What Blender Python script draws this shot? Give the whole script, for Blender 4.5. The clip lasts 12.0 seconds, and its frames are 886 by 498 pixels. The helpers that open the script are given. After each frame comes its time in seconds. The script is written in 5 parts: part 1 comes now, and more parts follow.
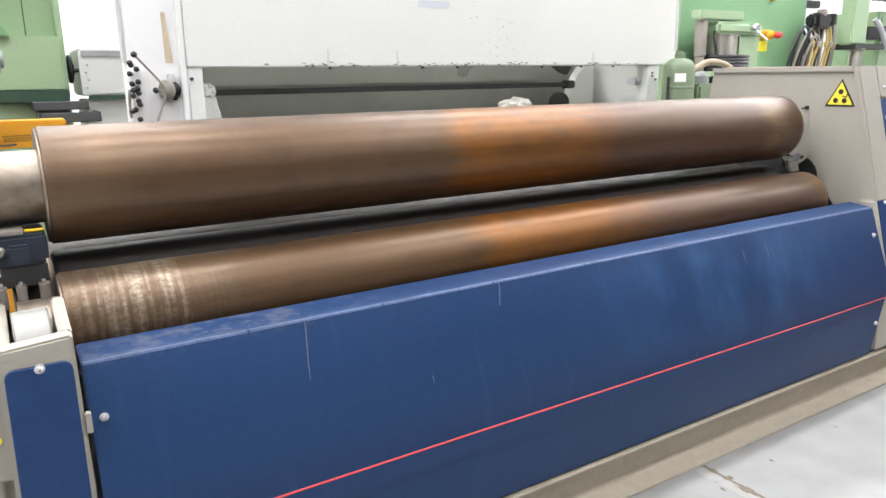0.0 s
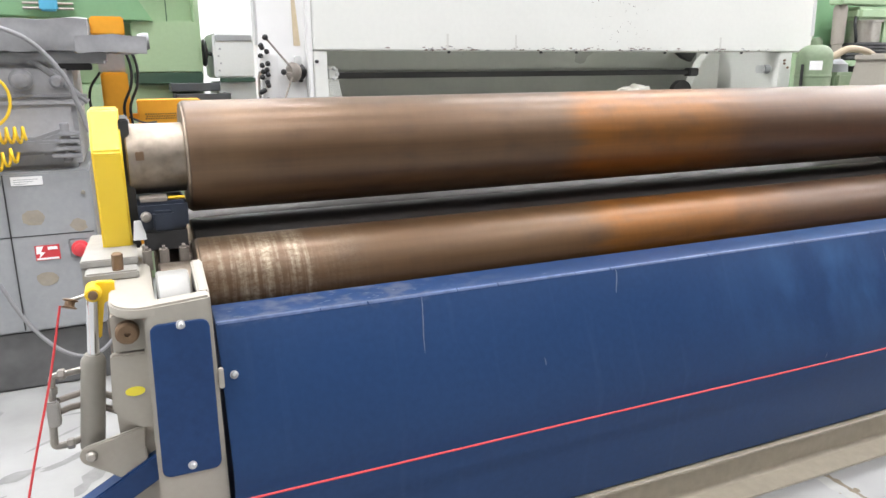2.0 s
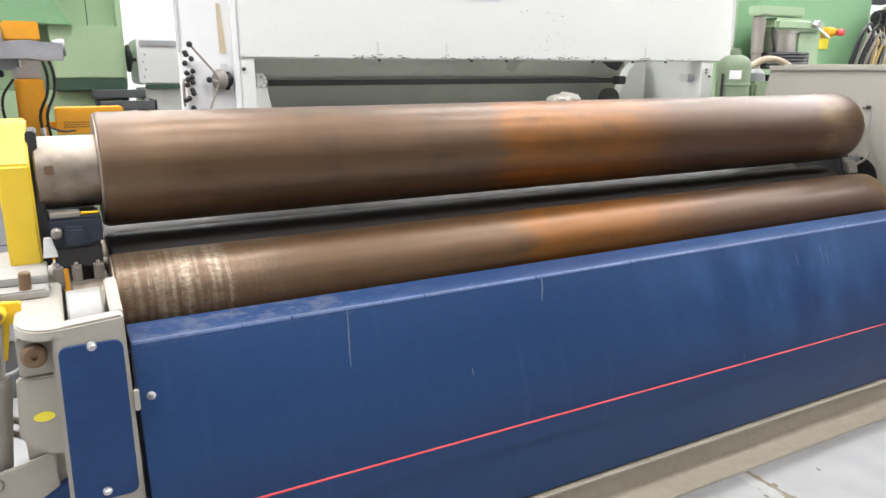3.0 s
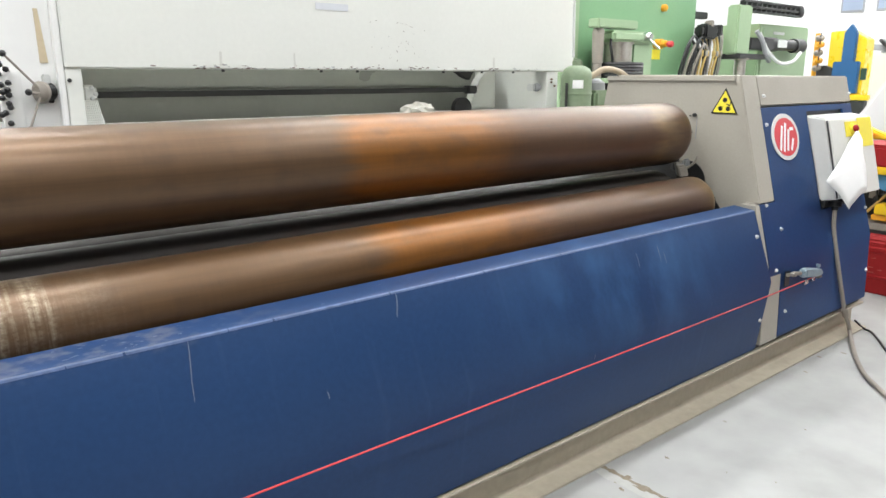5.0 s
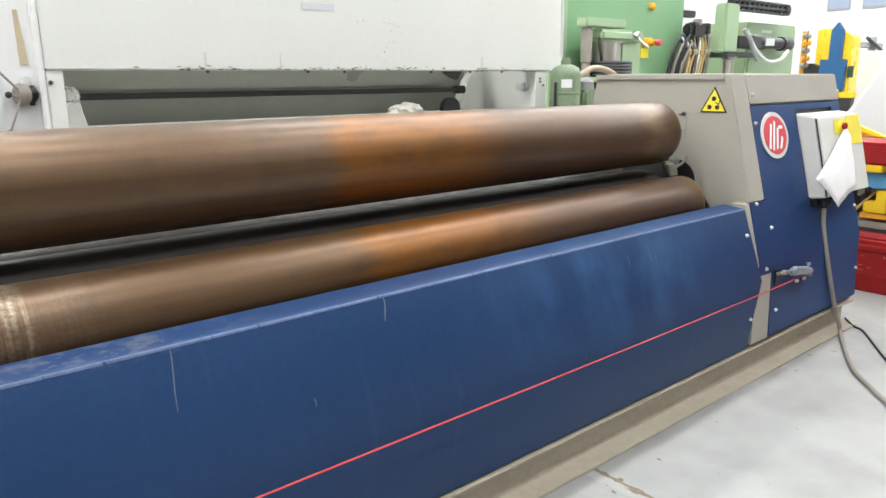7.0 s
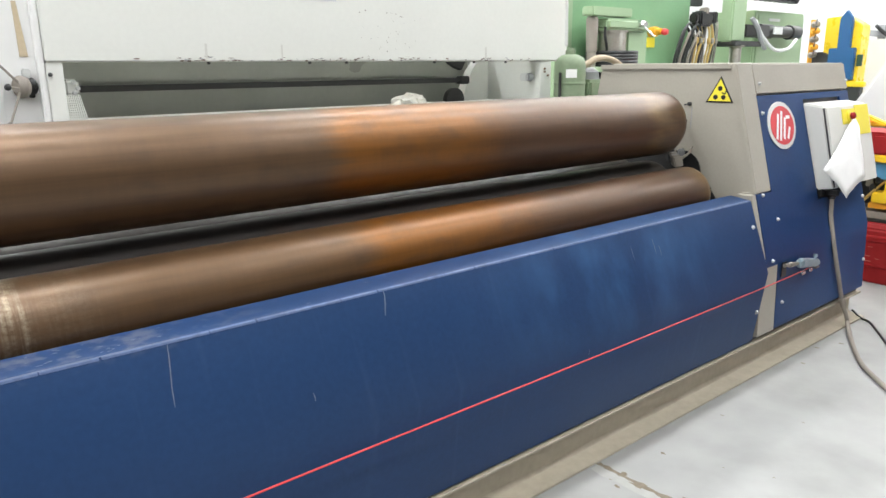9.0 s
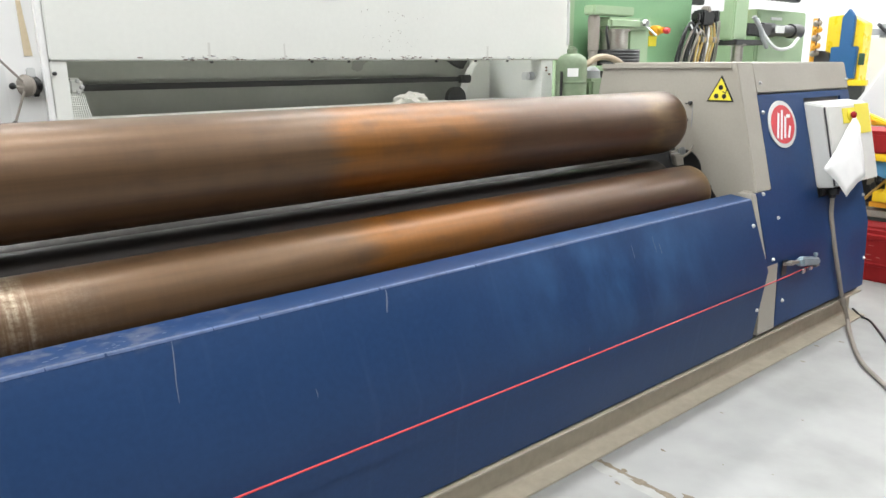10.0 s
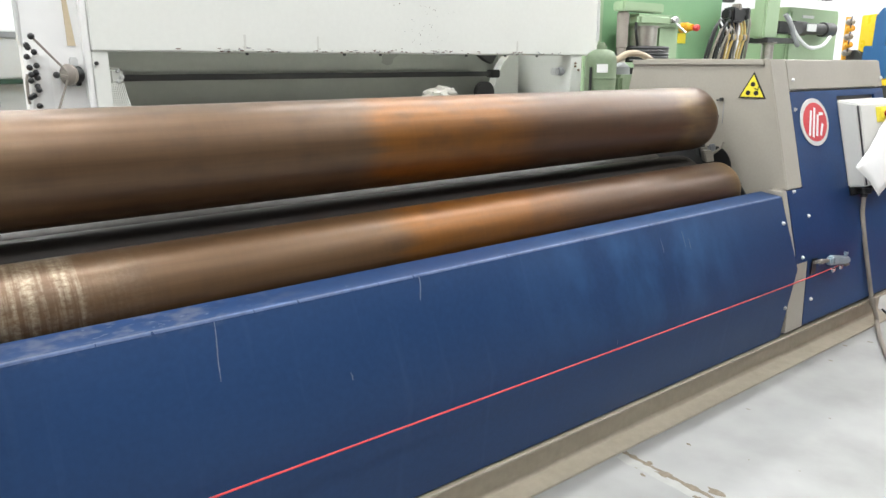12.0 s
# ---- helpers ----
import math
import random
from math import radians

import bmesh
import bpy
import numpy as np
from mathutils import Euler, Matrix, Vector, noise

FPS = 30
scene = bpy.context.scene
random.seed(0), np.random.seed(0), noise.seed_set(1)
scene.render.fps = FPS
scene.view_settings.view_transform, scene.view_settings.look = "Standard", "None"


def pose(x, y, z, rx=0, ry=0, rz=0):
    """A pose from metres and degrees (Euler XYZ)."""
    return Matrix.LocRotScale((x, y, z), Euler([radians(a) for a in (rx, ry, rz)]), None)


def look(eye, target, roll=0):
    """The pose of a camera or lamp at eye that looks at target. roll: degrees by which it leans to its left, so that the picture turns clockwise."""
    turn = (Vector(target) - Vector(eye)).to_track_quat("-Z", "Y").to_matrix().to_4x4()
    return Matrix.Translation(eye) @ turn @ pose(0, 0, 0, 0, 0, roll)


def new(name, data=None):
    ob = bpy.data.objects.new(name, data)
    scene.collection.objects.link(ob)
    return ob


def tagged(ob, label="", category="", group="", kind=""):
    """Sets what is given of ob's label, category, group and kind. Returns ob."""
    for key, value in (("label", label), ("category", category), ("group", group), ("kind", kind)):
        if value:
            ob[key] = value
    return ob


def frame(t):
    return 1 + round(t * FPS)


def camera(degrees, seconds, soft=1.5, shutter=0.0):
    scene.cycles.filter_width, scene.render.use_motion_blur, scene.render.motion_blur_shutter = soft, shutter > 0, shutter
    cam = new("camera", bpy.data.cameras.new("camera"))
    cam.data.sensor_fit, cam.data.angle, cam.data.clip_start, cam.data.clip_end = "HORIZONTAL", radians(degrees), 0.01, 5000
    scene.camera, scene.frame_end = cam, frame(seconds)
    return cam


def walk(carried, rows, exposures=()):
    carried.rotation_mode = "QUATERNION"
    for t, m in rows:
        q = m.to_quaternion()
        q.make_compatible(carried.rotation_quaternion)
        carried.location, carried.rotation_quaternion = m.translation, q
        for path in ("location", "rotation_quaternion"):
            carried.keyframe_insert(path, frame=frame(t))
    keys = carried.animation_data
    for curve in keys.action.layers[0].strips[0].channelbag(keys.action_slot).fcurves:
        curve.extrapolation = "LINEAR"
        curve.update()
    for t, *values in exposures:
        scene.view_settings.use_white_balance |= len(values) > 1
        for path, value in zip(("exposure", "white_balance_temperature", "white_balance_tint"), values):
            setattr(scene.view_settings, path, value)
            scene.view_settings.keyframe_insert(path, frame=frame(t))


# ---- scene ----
cam = camera(63.40, 12.0)


def aim(x, y, z, yaw, pitch, roll):
    return pose(x, y, z, 90 + pitch, 0, yaw) @ pose(0, 0, 0, 0, 0, roll)


# seconds, eye x y z, yaw, pitch, roll
ROWS = [
    (0, -0.033, 0.010, 1.409, -32.12, -13.64, -0.73),
    (0.5, -0.037, 0.014, 1.396, -30.56, -13.92, -0.61),
    (1, -0.056, 0.014, 1.394, -27.69, -13.78, -0.46),
    (1.5, -0.072, 0.022, 1.382, -24.94, -13.58, -0.47),
    (2, -0.072, 0.021, 1.383, -23.69, -14.34, -0.30),
    (2.5, -0.056, 0.015, 1.390, -25.57, -14.23, -0.11),
    (3, -0.031, 0.008, 1.402, -28.49, -14.02, 0.02),
    (3.2, -0.024, 0.009, 1.404, -30.08, -13.99, 0.02),
    (4.8, 0.025, 0.022, 1.416, -38.00, -13.72, 0.00),
    (5, 0.031, 0.024, 1.418, -39.39, -13.46, 0.00),
    (5.5, 0.037, 0.033, 1.417, -41.51, -13.88, 0.07),
    (6, 0.043, 0.034, 1.418, -42.33, -13.64, -0.13),
    (6.5, 0.042, 0.043, 1.417, -41.19, -13.24, -0.19),
    (7, 0.057, 0.044, 1.419, -40.15, -13.48, -0.31),
    (7.2, 0.060, 0.045, 1.419, -40.37, -13.33, -0.33),
    (8.8, 0.083, 0.052, 1.420, -39.71, -13.96, -0.51),
    (9, 0.085, 0.053, 1.420, -39.64, -14.21, -0.53),
    (9.5, 0.082, 0.051, 1.419, -39.47, -14.22, -0.53),
    (10, 0.075, 0.039, 1.423, -39.49, -14.33, -0.51),
    (10.5, 0.059, 0.030, 1.416, -39.66, -14.26, -0.28),
    (11, 0.047, 0.022, 1.417, -39.70, -14.09, -0.05),
    (11.5, 0.035, 0.026, 1.412, -38.91, -14.29, 0.12),
    (12, 0.022, 0.030, 1.412, -37.76, -14.61, 0.06),
]
walk(cam, [(r[0], aim(*r[1:])) for r in ROWS], [(0, 0.45, 6420, 15), (3.2, 0.45, 6420, 15), (4.8, 0.33, 6480, 11), (12, 0.30, 6480, 11)])

# ---- light: a bright hall with rows of ceiling lamps under a pale roof ----
world = bpy.data.worlds.new("world")
scene.world = world
world.use_nodes = True
sky = world.node_tree.nodes.new("ShaderNodeTexSky")
sky.sky_type, sky.sun_disc = "NISHITA", False
sky.sun_elevation, sky.sun_rotation = radians(40), radians(200)
back = world.node_tree.nodes["Background"]
back.inputs["Strength"].default_value = 0.1
world.node_tree.links.new(sky.outputs[0], back.inputs["Color"])

HALL = (-12.0, 22.0, -14.0, 15.0, 7.0)   # x0, x1, y0, y1, height


def ceiling_lamp(x, y, sx, sy, watts):
    lamp = bpy.data.lights.new("ceiling_lamp_light", "AREA")
    lamp.shape, lamp.size, lamp.size_y, lamp.energy = "RECTANGLE", sx, sy, watts
    lamp.color = (0.975, 1.0, 1.0)
    ob = new("ceiling_lamp_light", lamp)
    ob.location = (x, y, HALL[4] - 0.45)
    return ob


# rows from behind the camera to the far wall: metres along y, watts
LAMP_ROWS = ((-9.0, 12), (-4.2, 36), (-0.9, 125), (2.0, 172), (5.2, 185), (8.5, 150), (12.5, 140))
for ly, watts in LAMP_ROWS:
    for lx in (-7.0, -0.5, 6.0, 12.5, 18.5):
        ceiling_lamp(lx, ly, 5.0, 0.6, watts)

# ---- materials ----


def material(name, colour, rough=0.5, metal=0.0, grain=0.0, scale=20.0, stain=0.0, stain_scale=2.0, bump=0.0, spec=0.5,
             dark=None, stretch=(1, 1, 1), vary=0.0, coat=0.0):
    """A surface with fine grain and larger stains in object space."""
    m = bpy.data.materials.new(name)
    m.use_nodes = True
    nt = m.node_tree
    b = nt.nodes["Principled BSDF"]
    b.inputs["Roughness"].default_value, b.inputs["Metallic"].default_value = rough, metal
    b.inputs["Specular IOR Level"].default_value = spec
    b.inputs["Coat Weight"].default_value = coat
    rgb = (*colour, 1)
    geo = nt.nodes.new("ShaderNodeNewGeometry")
    mapping = nt.nodes.new("ShaderNodeMapping")
    mapping.inputs["Scale"].default_value = stretch
    nt.links.new(geo.outputs["Position"], mapping.inputs["Vector"])
    fine = nt.nodes.new("ShaderNodeTexNoise")
    fine.inputs["Scale"].default_value, fine.inputs["Detail"].default_value = scale, 6
    big = nt.nodes.new("ShaderNodeTexNoise")
    big.inputs["Scale"].default_value, big.inputs["Detail"].default_value = stain_scale, 5
    nt.links.new(mapping.outputs[0], fine.inputs["Vector"])
    nt.links.new(mapping.outputs[0], big.inputs["Vector"])

    def mix(kind, a, b_, fac):
        n = nt.nodes.new("ShaderNodeMix")
        n.data_type, n.blend_type = "RGBA", kind
        for sock, v in ((n.inputs[6], a), (n.inputs[7], b_), (n.inputs[0], fac)):
            if isinstance(v, (int, float)):
                sock.default_value = v
            elif isinstance(v, tuple):
                sock.default_value = v
            else:
                nt.links.new(v, sock)
        return n.outputs[2]

    def ramp(sock, lo, hi, a=0.0, b_=1.0):
        n = nt.nodes.new("ShaderNodeMapRange")
        n.inputs[1].default_value, n.inputs[2].default_value = lo, hi
        n.inputs[3].default_value, n.inputs[4].default_value = a, b_
        nt.links.new(sock, n.inputs[0])
        return n.outputs[0]

    out = None
    dk = (*(dark or tuple(c * 0.55 for c in colour)), 1)
    out = mix("MIX", rgb, dk, ramp(big.outputs[0], 0.42, 0.72, 0.0, stain))
    if grain:
        g = tuple(min(1, c * (1 + grain)) for c in colour)
        out2 = mix("MIX", tuple(c * (1 - grain) for c in colour) + (1,), g + (1,), ramp(fine.outputs[0], 0.3, 0.7))
        out = mix("MIX", out, out2, 0.5)
    if vary:
        info = nt.nodes.new("ShaderNodeObjectInfo")
        hsv = nt.nodes.new("ShaderNodeHueSaturation")
        nt.links.new(ramp(info.outputs["Random"], 0, 1, 1 - vary, 1 + vary), hsv.inputs["Value"])
        nt.links.new(out, hsv.inputs["Color"])
        out = hsv.outputs[0]
    nt.links.new(out, b.inputs["Base Color"])
    nt.links.new(ramp(big.outputs[0], 0.3, 0.7, max(0.02, rough - 0.08), min(1, rough + 0.1)), b.inputs["Roughness"])
    if bump:
        bp = nt.nodes.new("ShaderNodeBump")
        bp.inputs["Strength"].default_value, bp.inputs["Distance"].default_value = bump, 0.004
        nt.links.new(fine.outputs[0], bp.inputs["Height"])
        nt.links.new(bp.outputs[0], b.inputs["Normal"])
    m["nodes_tag"] = name
    return m


def panel_paint():
    """Dark blue sheet paint with a wiped, hazy patch, faint runs and a dusty left end of the top strip."""
    m = material("scuffed_blue_paint", (0.0135, 0.041, 0.114), 0.42, grain=0.12, scale=60, stain=0.35, stain_scale=1.3, dark=(0.020, 0.060, 0.16), bump=0.04, spec=0.24)
    nt = m.node_tree
    b = nt.nodes["Principled BSDF"]
    base = b.inputs["Base Color"].links[0].from_socket
    geo = nt.nodes.new("ShaderNodeNewGeometry")

    def cloud(stretch, scale, lo, hi, detail=6):
        mp = nt.nodes.new("ShaderNodeMapping")
        mp.inputs["Scale"].default_value = stretch
        nt.links.new(geo.outputs["Position"], mp.inputs["Vector"])
        n = nt.nodes.new("ShaderNodeTexNoise")
        n.inputs["Scale"].default_value, n.inputs["Detail"].default_value = scale, detail
        nt.links.new(mp.outputs[0], n.inputs["Vector"])
        r = nt.nodes.new("ShaderNodeMapRange")
        r.inputs[1].default_value, r.inputs[2].default_value = lo, hi
        nt.links.new(n.outputs[0], r.inputs[0])
        return r.outputs[0]

    def spot(centre, size):
        """One at the centre, fading to nothing at the edge of an oval."""
        mp = nt.nodes.new("ShaderNodeMapping")
        mp.inputs["Location"].default_value = tuple(-c / s for c, s in zip(centre, size))
        mp.inputs["Scale"].default_value = tuple(1 / s for s in size)
        nt.links.new(geo.outputs["Position"], mp.inputs["Vector"])
        g = nt.nodes.new("ShaderNodeTexGradient")
        g.gradient_type = "SPHERICAL"
        nt.links.new(mp.outputs[0], g.inputs[0])
        return g.outputs[1]

    def times(a, c):
        n = nt.nodes.new("ShaderNodeMath")
        n.operation, n.use_clamp = "MULTIPLY", True
        for s, v in zip(n.inputs, (a, c)):
            if isinstance(v, (int, float)):
                s.default_value = v
            else:
                nt.links.new(v, s)
        return n.outputs[0]

    def over(under, colour, fac):
        n = nt.nodes.new("ShaderNodeMix")
        n.data_type = "RGBA"
        nt.links.new(under, n.inputs[6])
        n.inputs[7].default_value = (*colour, 1)
        nt.links.new(fac, n.inputs[0])
        return n.outputs[2]

    out = over(base, (0.045, 0.125, 0.27), times(times(cloud((4, 2, 2.4), 1.7, 0.40, 0.80), spot((2.22, 1.6, 0.66), (0.85, 0.6, 0.27))), 1.0))
    out = over(out, (0.05, 0.09, 0.19), times(cloud((30, 3, 1.1), 1.0, 0.60, 0.74), 0.14))
    out = over(out, (0.13, 0.14, 0.18), times(times(cloud((14, 20, 20), 1.5, 0.48, 0.66), spot((0.38, 1.70, 0.822), (0.55, 0.16, 0.028))), 0.8))
    nt.links.new(out, b.inputs["Base Color"])
    return m


M_BLUE = material("blue_paint", (0.0125, 0.041, 0.125), 0.44, grain=0.16, scale=60, stain=0.85, stain_scale=1.6, dark=(0.036, 0.105, 0.26), bump=0.05, spec=0.24)
M_PANEL = panel_paint()
# rubbed paint lightened to carry the highlight on the panel fold
M_FOLDEDGE = material("rubbed_and_lit_blue_paint", (0.085, 0.125, 0.24), 0.5, grain=0.35, scale=50, stain=0.7, stain_scale=9, dark=(0.03, 0.06, 0.16))
M_BEIGE = material("beige_paint", (0.365, 0.34, 0.29), 0.5, grain=0.05, scale=80, stain=0.25, stain_scale=3, bump=0.05)
M_GREY = material("grey_paint", (0.32, 0.33, 0.34), 0.55, grain=0.08, scale=50, stain=0.4, stain_scale=4, bump=0.05)
M_DARKGREY = material("dark_grey_cloth", (0.40, 0.40, 0.41), 0.8, grain=0.1, scale=40, stain=0.4, stain_scale=3, bump=0.2)
M_PRESS = material("press_paint", (0.74, 0.75, 0.71), 0.5, grain=0.03, scale=40, stain=0.15, stain_scale=2.5, dark=(0.5, 0.5, 0.46))
M_WHITE = material("white_paint", (0.78, 0.78, 0.77), 0.6, grain=0.03, scale=20, stain=0.15, stain_scale=1, dark=(0.68, 0.68, 0.66))
M_GREEN = material("green_paint", (0.31, 0.42, 0.26), 0.45, grain=0.05, scale=40, stain=0.25, stain_scale=2, dark=(0.25, 0.38, 0.24))
M_DGREEN = material("dark_green_paint", (0.03, 0.07, 0.045), 0.5, grain=0.1, scale=40, stain=0.3)
M_YELLOW = material("yellow_paint", (0.80, 0.52, 0.015), 0.45, grain=0.04, scale=40, stain=0.2, stain_scale=6)
M_ORANGE = material("orange_paint", (0.80, 0.36, 0.02), 0.5, grain=0.05, scale=40, stain=0.2, stain_scale=6)
M_RED = material("red_paint", (0.30, 0.012, 0.014), 0.55, grain=0.12, scale=30, stain=0.5, stain_scale=4, spec=0.25)
M_STEEL = material("bare_steel", (0.42, 0.40, 0.36), 0.42, metal=1.0, grain=0.12, scale=40, stain=0.5, stain_scale=9, dark=(0.30, 0.24, 0.18))
M_CHROME = material("chrome", (0.75, 0.75, 0.76), 0.15, metal=1.0, stain=0.15)
M_ZINC = material("zinc_plate", (0.62, 0.62, 0.62), 0.35, metal=0.6, stain=0.2, stain_scale=40)
# dark metal parts, and the painted shaded side of the green column
M_DARK = material("dark_metal_and_shade", (0.035, 0.035, 0.036), 0.45, grain=0.15, scale=60, stain=0.4, stain_scale=5, bump=0.1)
# black plastic parts, and the painted shade in slots and recesses
M_BLACK = material("black_plastic_and_shade", (0.012, 0.012, 0.013), 0.4, grain=0.1, scale=80)
M_RUBBER = material("grey_rubber_hose", (0.26, 0.23, 0.20), 0.6, grain=0.1, scale=80, stain=0.3, stain_scale=8)
M_CABLE_RED = material("red_cable", (0.50, 0.035, 0.04), 0.4, grain=0.05, scale=80)
M_PAPER = material("white_paper", (0.88, 0.88, 0.875), 0.7, grain=0.02, scale=30)
M_PLASTIC = material("light_grey_plastic", (0.62, 0.63, 0.62), 0.45, grain=0.03, scale=60)
M_DUSTY = material("dusty_blue_paint", (0.020, 0.028, 0.045), 0.55, grain=0.2, scale=60, stain=0.5, stain_scale=8, bump=0.2)
M_SIGNRED = material("sign_red", (0.62, 0.05, 0.06), 0.4, grain=0.03)
M_COPPER = material("brown_bolt", (0.20, 0.13, 0.08), 0.5, metal=0.6, grain=0.15, scale=60)
M_SKYBLUE = material("light_blue_paint", (0.10, 0.42, 0.62), 0.45, grain=0.04)
M_DEEPBLUE = material("deep_blue_paint", (0.02, 0.10, 0.25), 0.45, grain=0.04)


def stops(nt, sock, rows):
    """A colour ramp from rows of (place, colour)."""
    n = nt.nodes.new("ShaderNodeValToRGB")
    e = n.color_ramp.elements
    while len(e) < len(rows):
        e.new(0.5)
    for k, (at, c) in zip(e, rows):
        k.position, k.color = at, (*c, 1) if len(c) == 3 else c
    nt.links.new(sock, n.inputs[0])
    return n.outputs[0]


def roll_steel(name, bands, wear=0.0, rough=0.40, oil=0.27):
    """Oily brown roll steel under a film of oil: tones change along the roll, with long streaks and worn rings at one end."""
    m = bpy.data.materials.new(name)
    m.use_nodes = True
    nt = m.node_tree
    b = nt.nodes["Principled BSDF"]
    geo = nt.nodes.new("ShaderNodeNewGeometry")
    sep = nt.nodes.new("ShaderNodeSeparateXYZ")
    nt.links.new(geo.outputs["Position"], sep.inputs[0])

    def noise_at(stretch, scale, detail=5, rough_=0.5):
        mp = nt.nodes.new("ShaderNodeMapping")
        mp.inputs["Scale"].default_value = stretch
        nt.links.new(geo.outputs["Position"], mp.inputs["Vector"])
        n = nt.nodes.new("ShaderNodeTexNoise")
        n.inputs["Scale"].default_value, n.inputs["Detail"].default_value, n.inputs["Roughness"].default_value = scale, detail, rough_
        nt.links.new(mp.outputs[0], n.inputs["Vector"])
        return n.outputs[0]

    def maths(op, a, c):
        n = nt.nodes.new("ShaderNodeMath")
        n.operation = op
        for s, v in zip(n.inputs, (a, c)):
            if isinstance(v, (int, float)):
                s.default_value = v
            else:
                nt.links.new(v, s)
        return n.outputs[0]

    def blend(a, c, fac, kind="MIX"):
        n = nt.nodes.new("ShaderNodeMix")
        n.data_type, n.blend_type = "RGBA", kind
        for s, v in ((n.inputs[6], a), (n.inputs[7], c), (n.inputs[0], fac)):
            if isinstance(v, (int, float, tuple)):
                s.default_value = v
            else:
                nt.links.new(v, s)
        return n.outputs[2]

    streak = noise_at((0.35, 11, 11), 3.0)
    wobble = maths("MULTIPLY", maths("SUBTRACT", noise_at((0.6, 16, 16), 2.0), 0.5), 0.20)
    along = maths("DIVIDE", maths("ADD", sep.outputs[0], wobble), 3.2)
    col = stops(nt, along, bands)
    col = blend(col, stops(nt, streak, [(0.3, (0.88, 0.885, 0.90)), (0.7, (1.09, 1.08, 1.06))]), 1.0, "MULTIPLY")
    fine = noise_at((0.8, 46, 46), 3.0, 4)
    col = blend(col, stops(nt, fine, [(0.32, (0.93, 0.93, 0.94)), (0.5, (1, 1, 1)), (0.68, (1.07, 1.06, 1.05))]), 1.0, "MULTIPLY")
    # faint rings left by turning, and blotches of dried oil
    turning = noise_at((30, 0.6, 0.6), 2.0, 3)
    col = blend(col, stops(nt, turning, [(0.35, (0.96, 0.96, 0.965)), (0.65, (1.04, 1.035, 1.03))]), 1.0, "MULTIPLY")
    blotch = noise_at((1.4, 2.5, 2.5), 5.0, 8)
    col = blend(col, (0.050, 0.030, 0.020, 1), stops(nt, blotch, [(0.52, (0, 0, 0)), (0.75, (0.5, 0.5, 0.5))]))
    if wear:
        rings = noise_at((26, 1.6, 1.6), 2.2, 9, 0.6)
        specks = noise_at((22, 34, 34), 3.0, 6, 0.7)
        near = stops(nt, maths("ADD", sep.outputs[0], maths("MULTIPLY", wobble, 0.12)), [(0.07, (0.3, 0.3, 0.3)), (0.12, (1, 1, 1)), (0.325, (1, 1, 1)), (0.342, (0.22, 0.22, 0.22)), (0.56, (0, 0, 0))])
        fac = maths("MULTIPLY", stops(nt, rings, [(0.40, (0.1, 0.1, 0.1)), (0.62, (1, 1, 1))]), stops(nt, specks, [(0.36, (0.15, 0.15, 0.15)), (0.60, (1, 1, 1))]))
        fac = maths("MULTIPLY", maths("MULTIPLY", fac, near), wear)
        col = blend(col, (0.46, 0.40, 0.30, 1), fac)
    nt.links.new(col, b.inputs["Base Color"])
    b.inputs["Metallic"].default_value = 0.58
    b.inputs["Specular IOR Level"].default_value = 0.4
    b.inputs["Coat Weight"].default_value = oil
    b.inputs["Coat Roughness"].default_value = 0.28
    nt.links.new(maths("ADD", maths("MULTIPLY", streak, 0.12), rough - 0.06), b.inputs["Roughness"])
    bp = nt.nodes.new("ShaderNodeBump")
    bp.inputs["Strength"].default_value, bp.inputs["Distance"].default_value = 0.03, 0.001
    nt.links.new(noise_at((4, 40, 40), 3.0), bp.inputs["Height"])
    nt.links.new(bp.outputs[0], b.inputs["Normal"])
    return m


BROWN, RUST, UMBER, BRONZE = (0.118, 0.067, 0.034), (0.196, 0.074, 0.010), (0.090, 0.046, 0.023), (0.22, 0.135, 0.055)
M_ROLL_TOP = roll_steel("oily_roll_steel", [(0.0, (0.13, 0.080, 0.048)), (0.05, (0.15, 0.092, 0.05)), (0.10, BROWN), (0.366, (0.112, 0.064, 0.033)), (0.396, RUST), (0.54, (0.182, 0.070, 0.010)), (0.63, UMBER), (0.872, UMBER), (0.898, (0.165, 0.098, 0.042)), (0.922, (0.13, 0.076, 0.036)), (0.938, UMBER)])
M_ROLL_FRONT = roll_steel("worn_roll_steel", [(0.0, BROWN), (0.3, (0.116, 0.063, 0.028)), (0.374, (0.122, 0.062, 0.024)), (0.406, (0.188, 0.070, 0.008)), (0.55, (0.172, 0.065, 0.010)), (0.64, (0.098, 0.049, 0.023)), (0.9, (0.090, 0.046, 0.023)), (0.925, (0.092, 0.048, 0.027)), (0.95, (0.12, 0.066, 0.032)), (0.968, (0.19, 0.115, 0.05))], wear=0.62)
M_ROLL_DARK = roll_steel("blackened_roll_steel", [(0.0, (0.060, 0.056, 0.053)), (0.3, (0.046, 0.041, 0.039)), (0.7, (0.034, 0.030, 0.028)), (0.9, (0.030, 0.026, 0.023))], rough=0.42, oil=0.10)
M_RIM = material("ground_steel_rim", (0.34, 0.28, 0.22), 0.4, metal=0.9, grain=0.1, scale=60, stain=0.5, stain_scale=14, dark=(0.3, 0.2, 0.12))
M_FLOOR = material("worn_concrete", (0.33, 0.331, 0.322), 0.6, grain=0.14, scale=5, stain=0.65, stain_scale=2.6, dark=(0.19, 0.188, 0.176), bump=0.12)
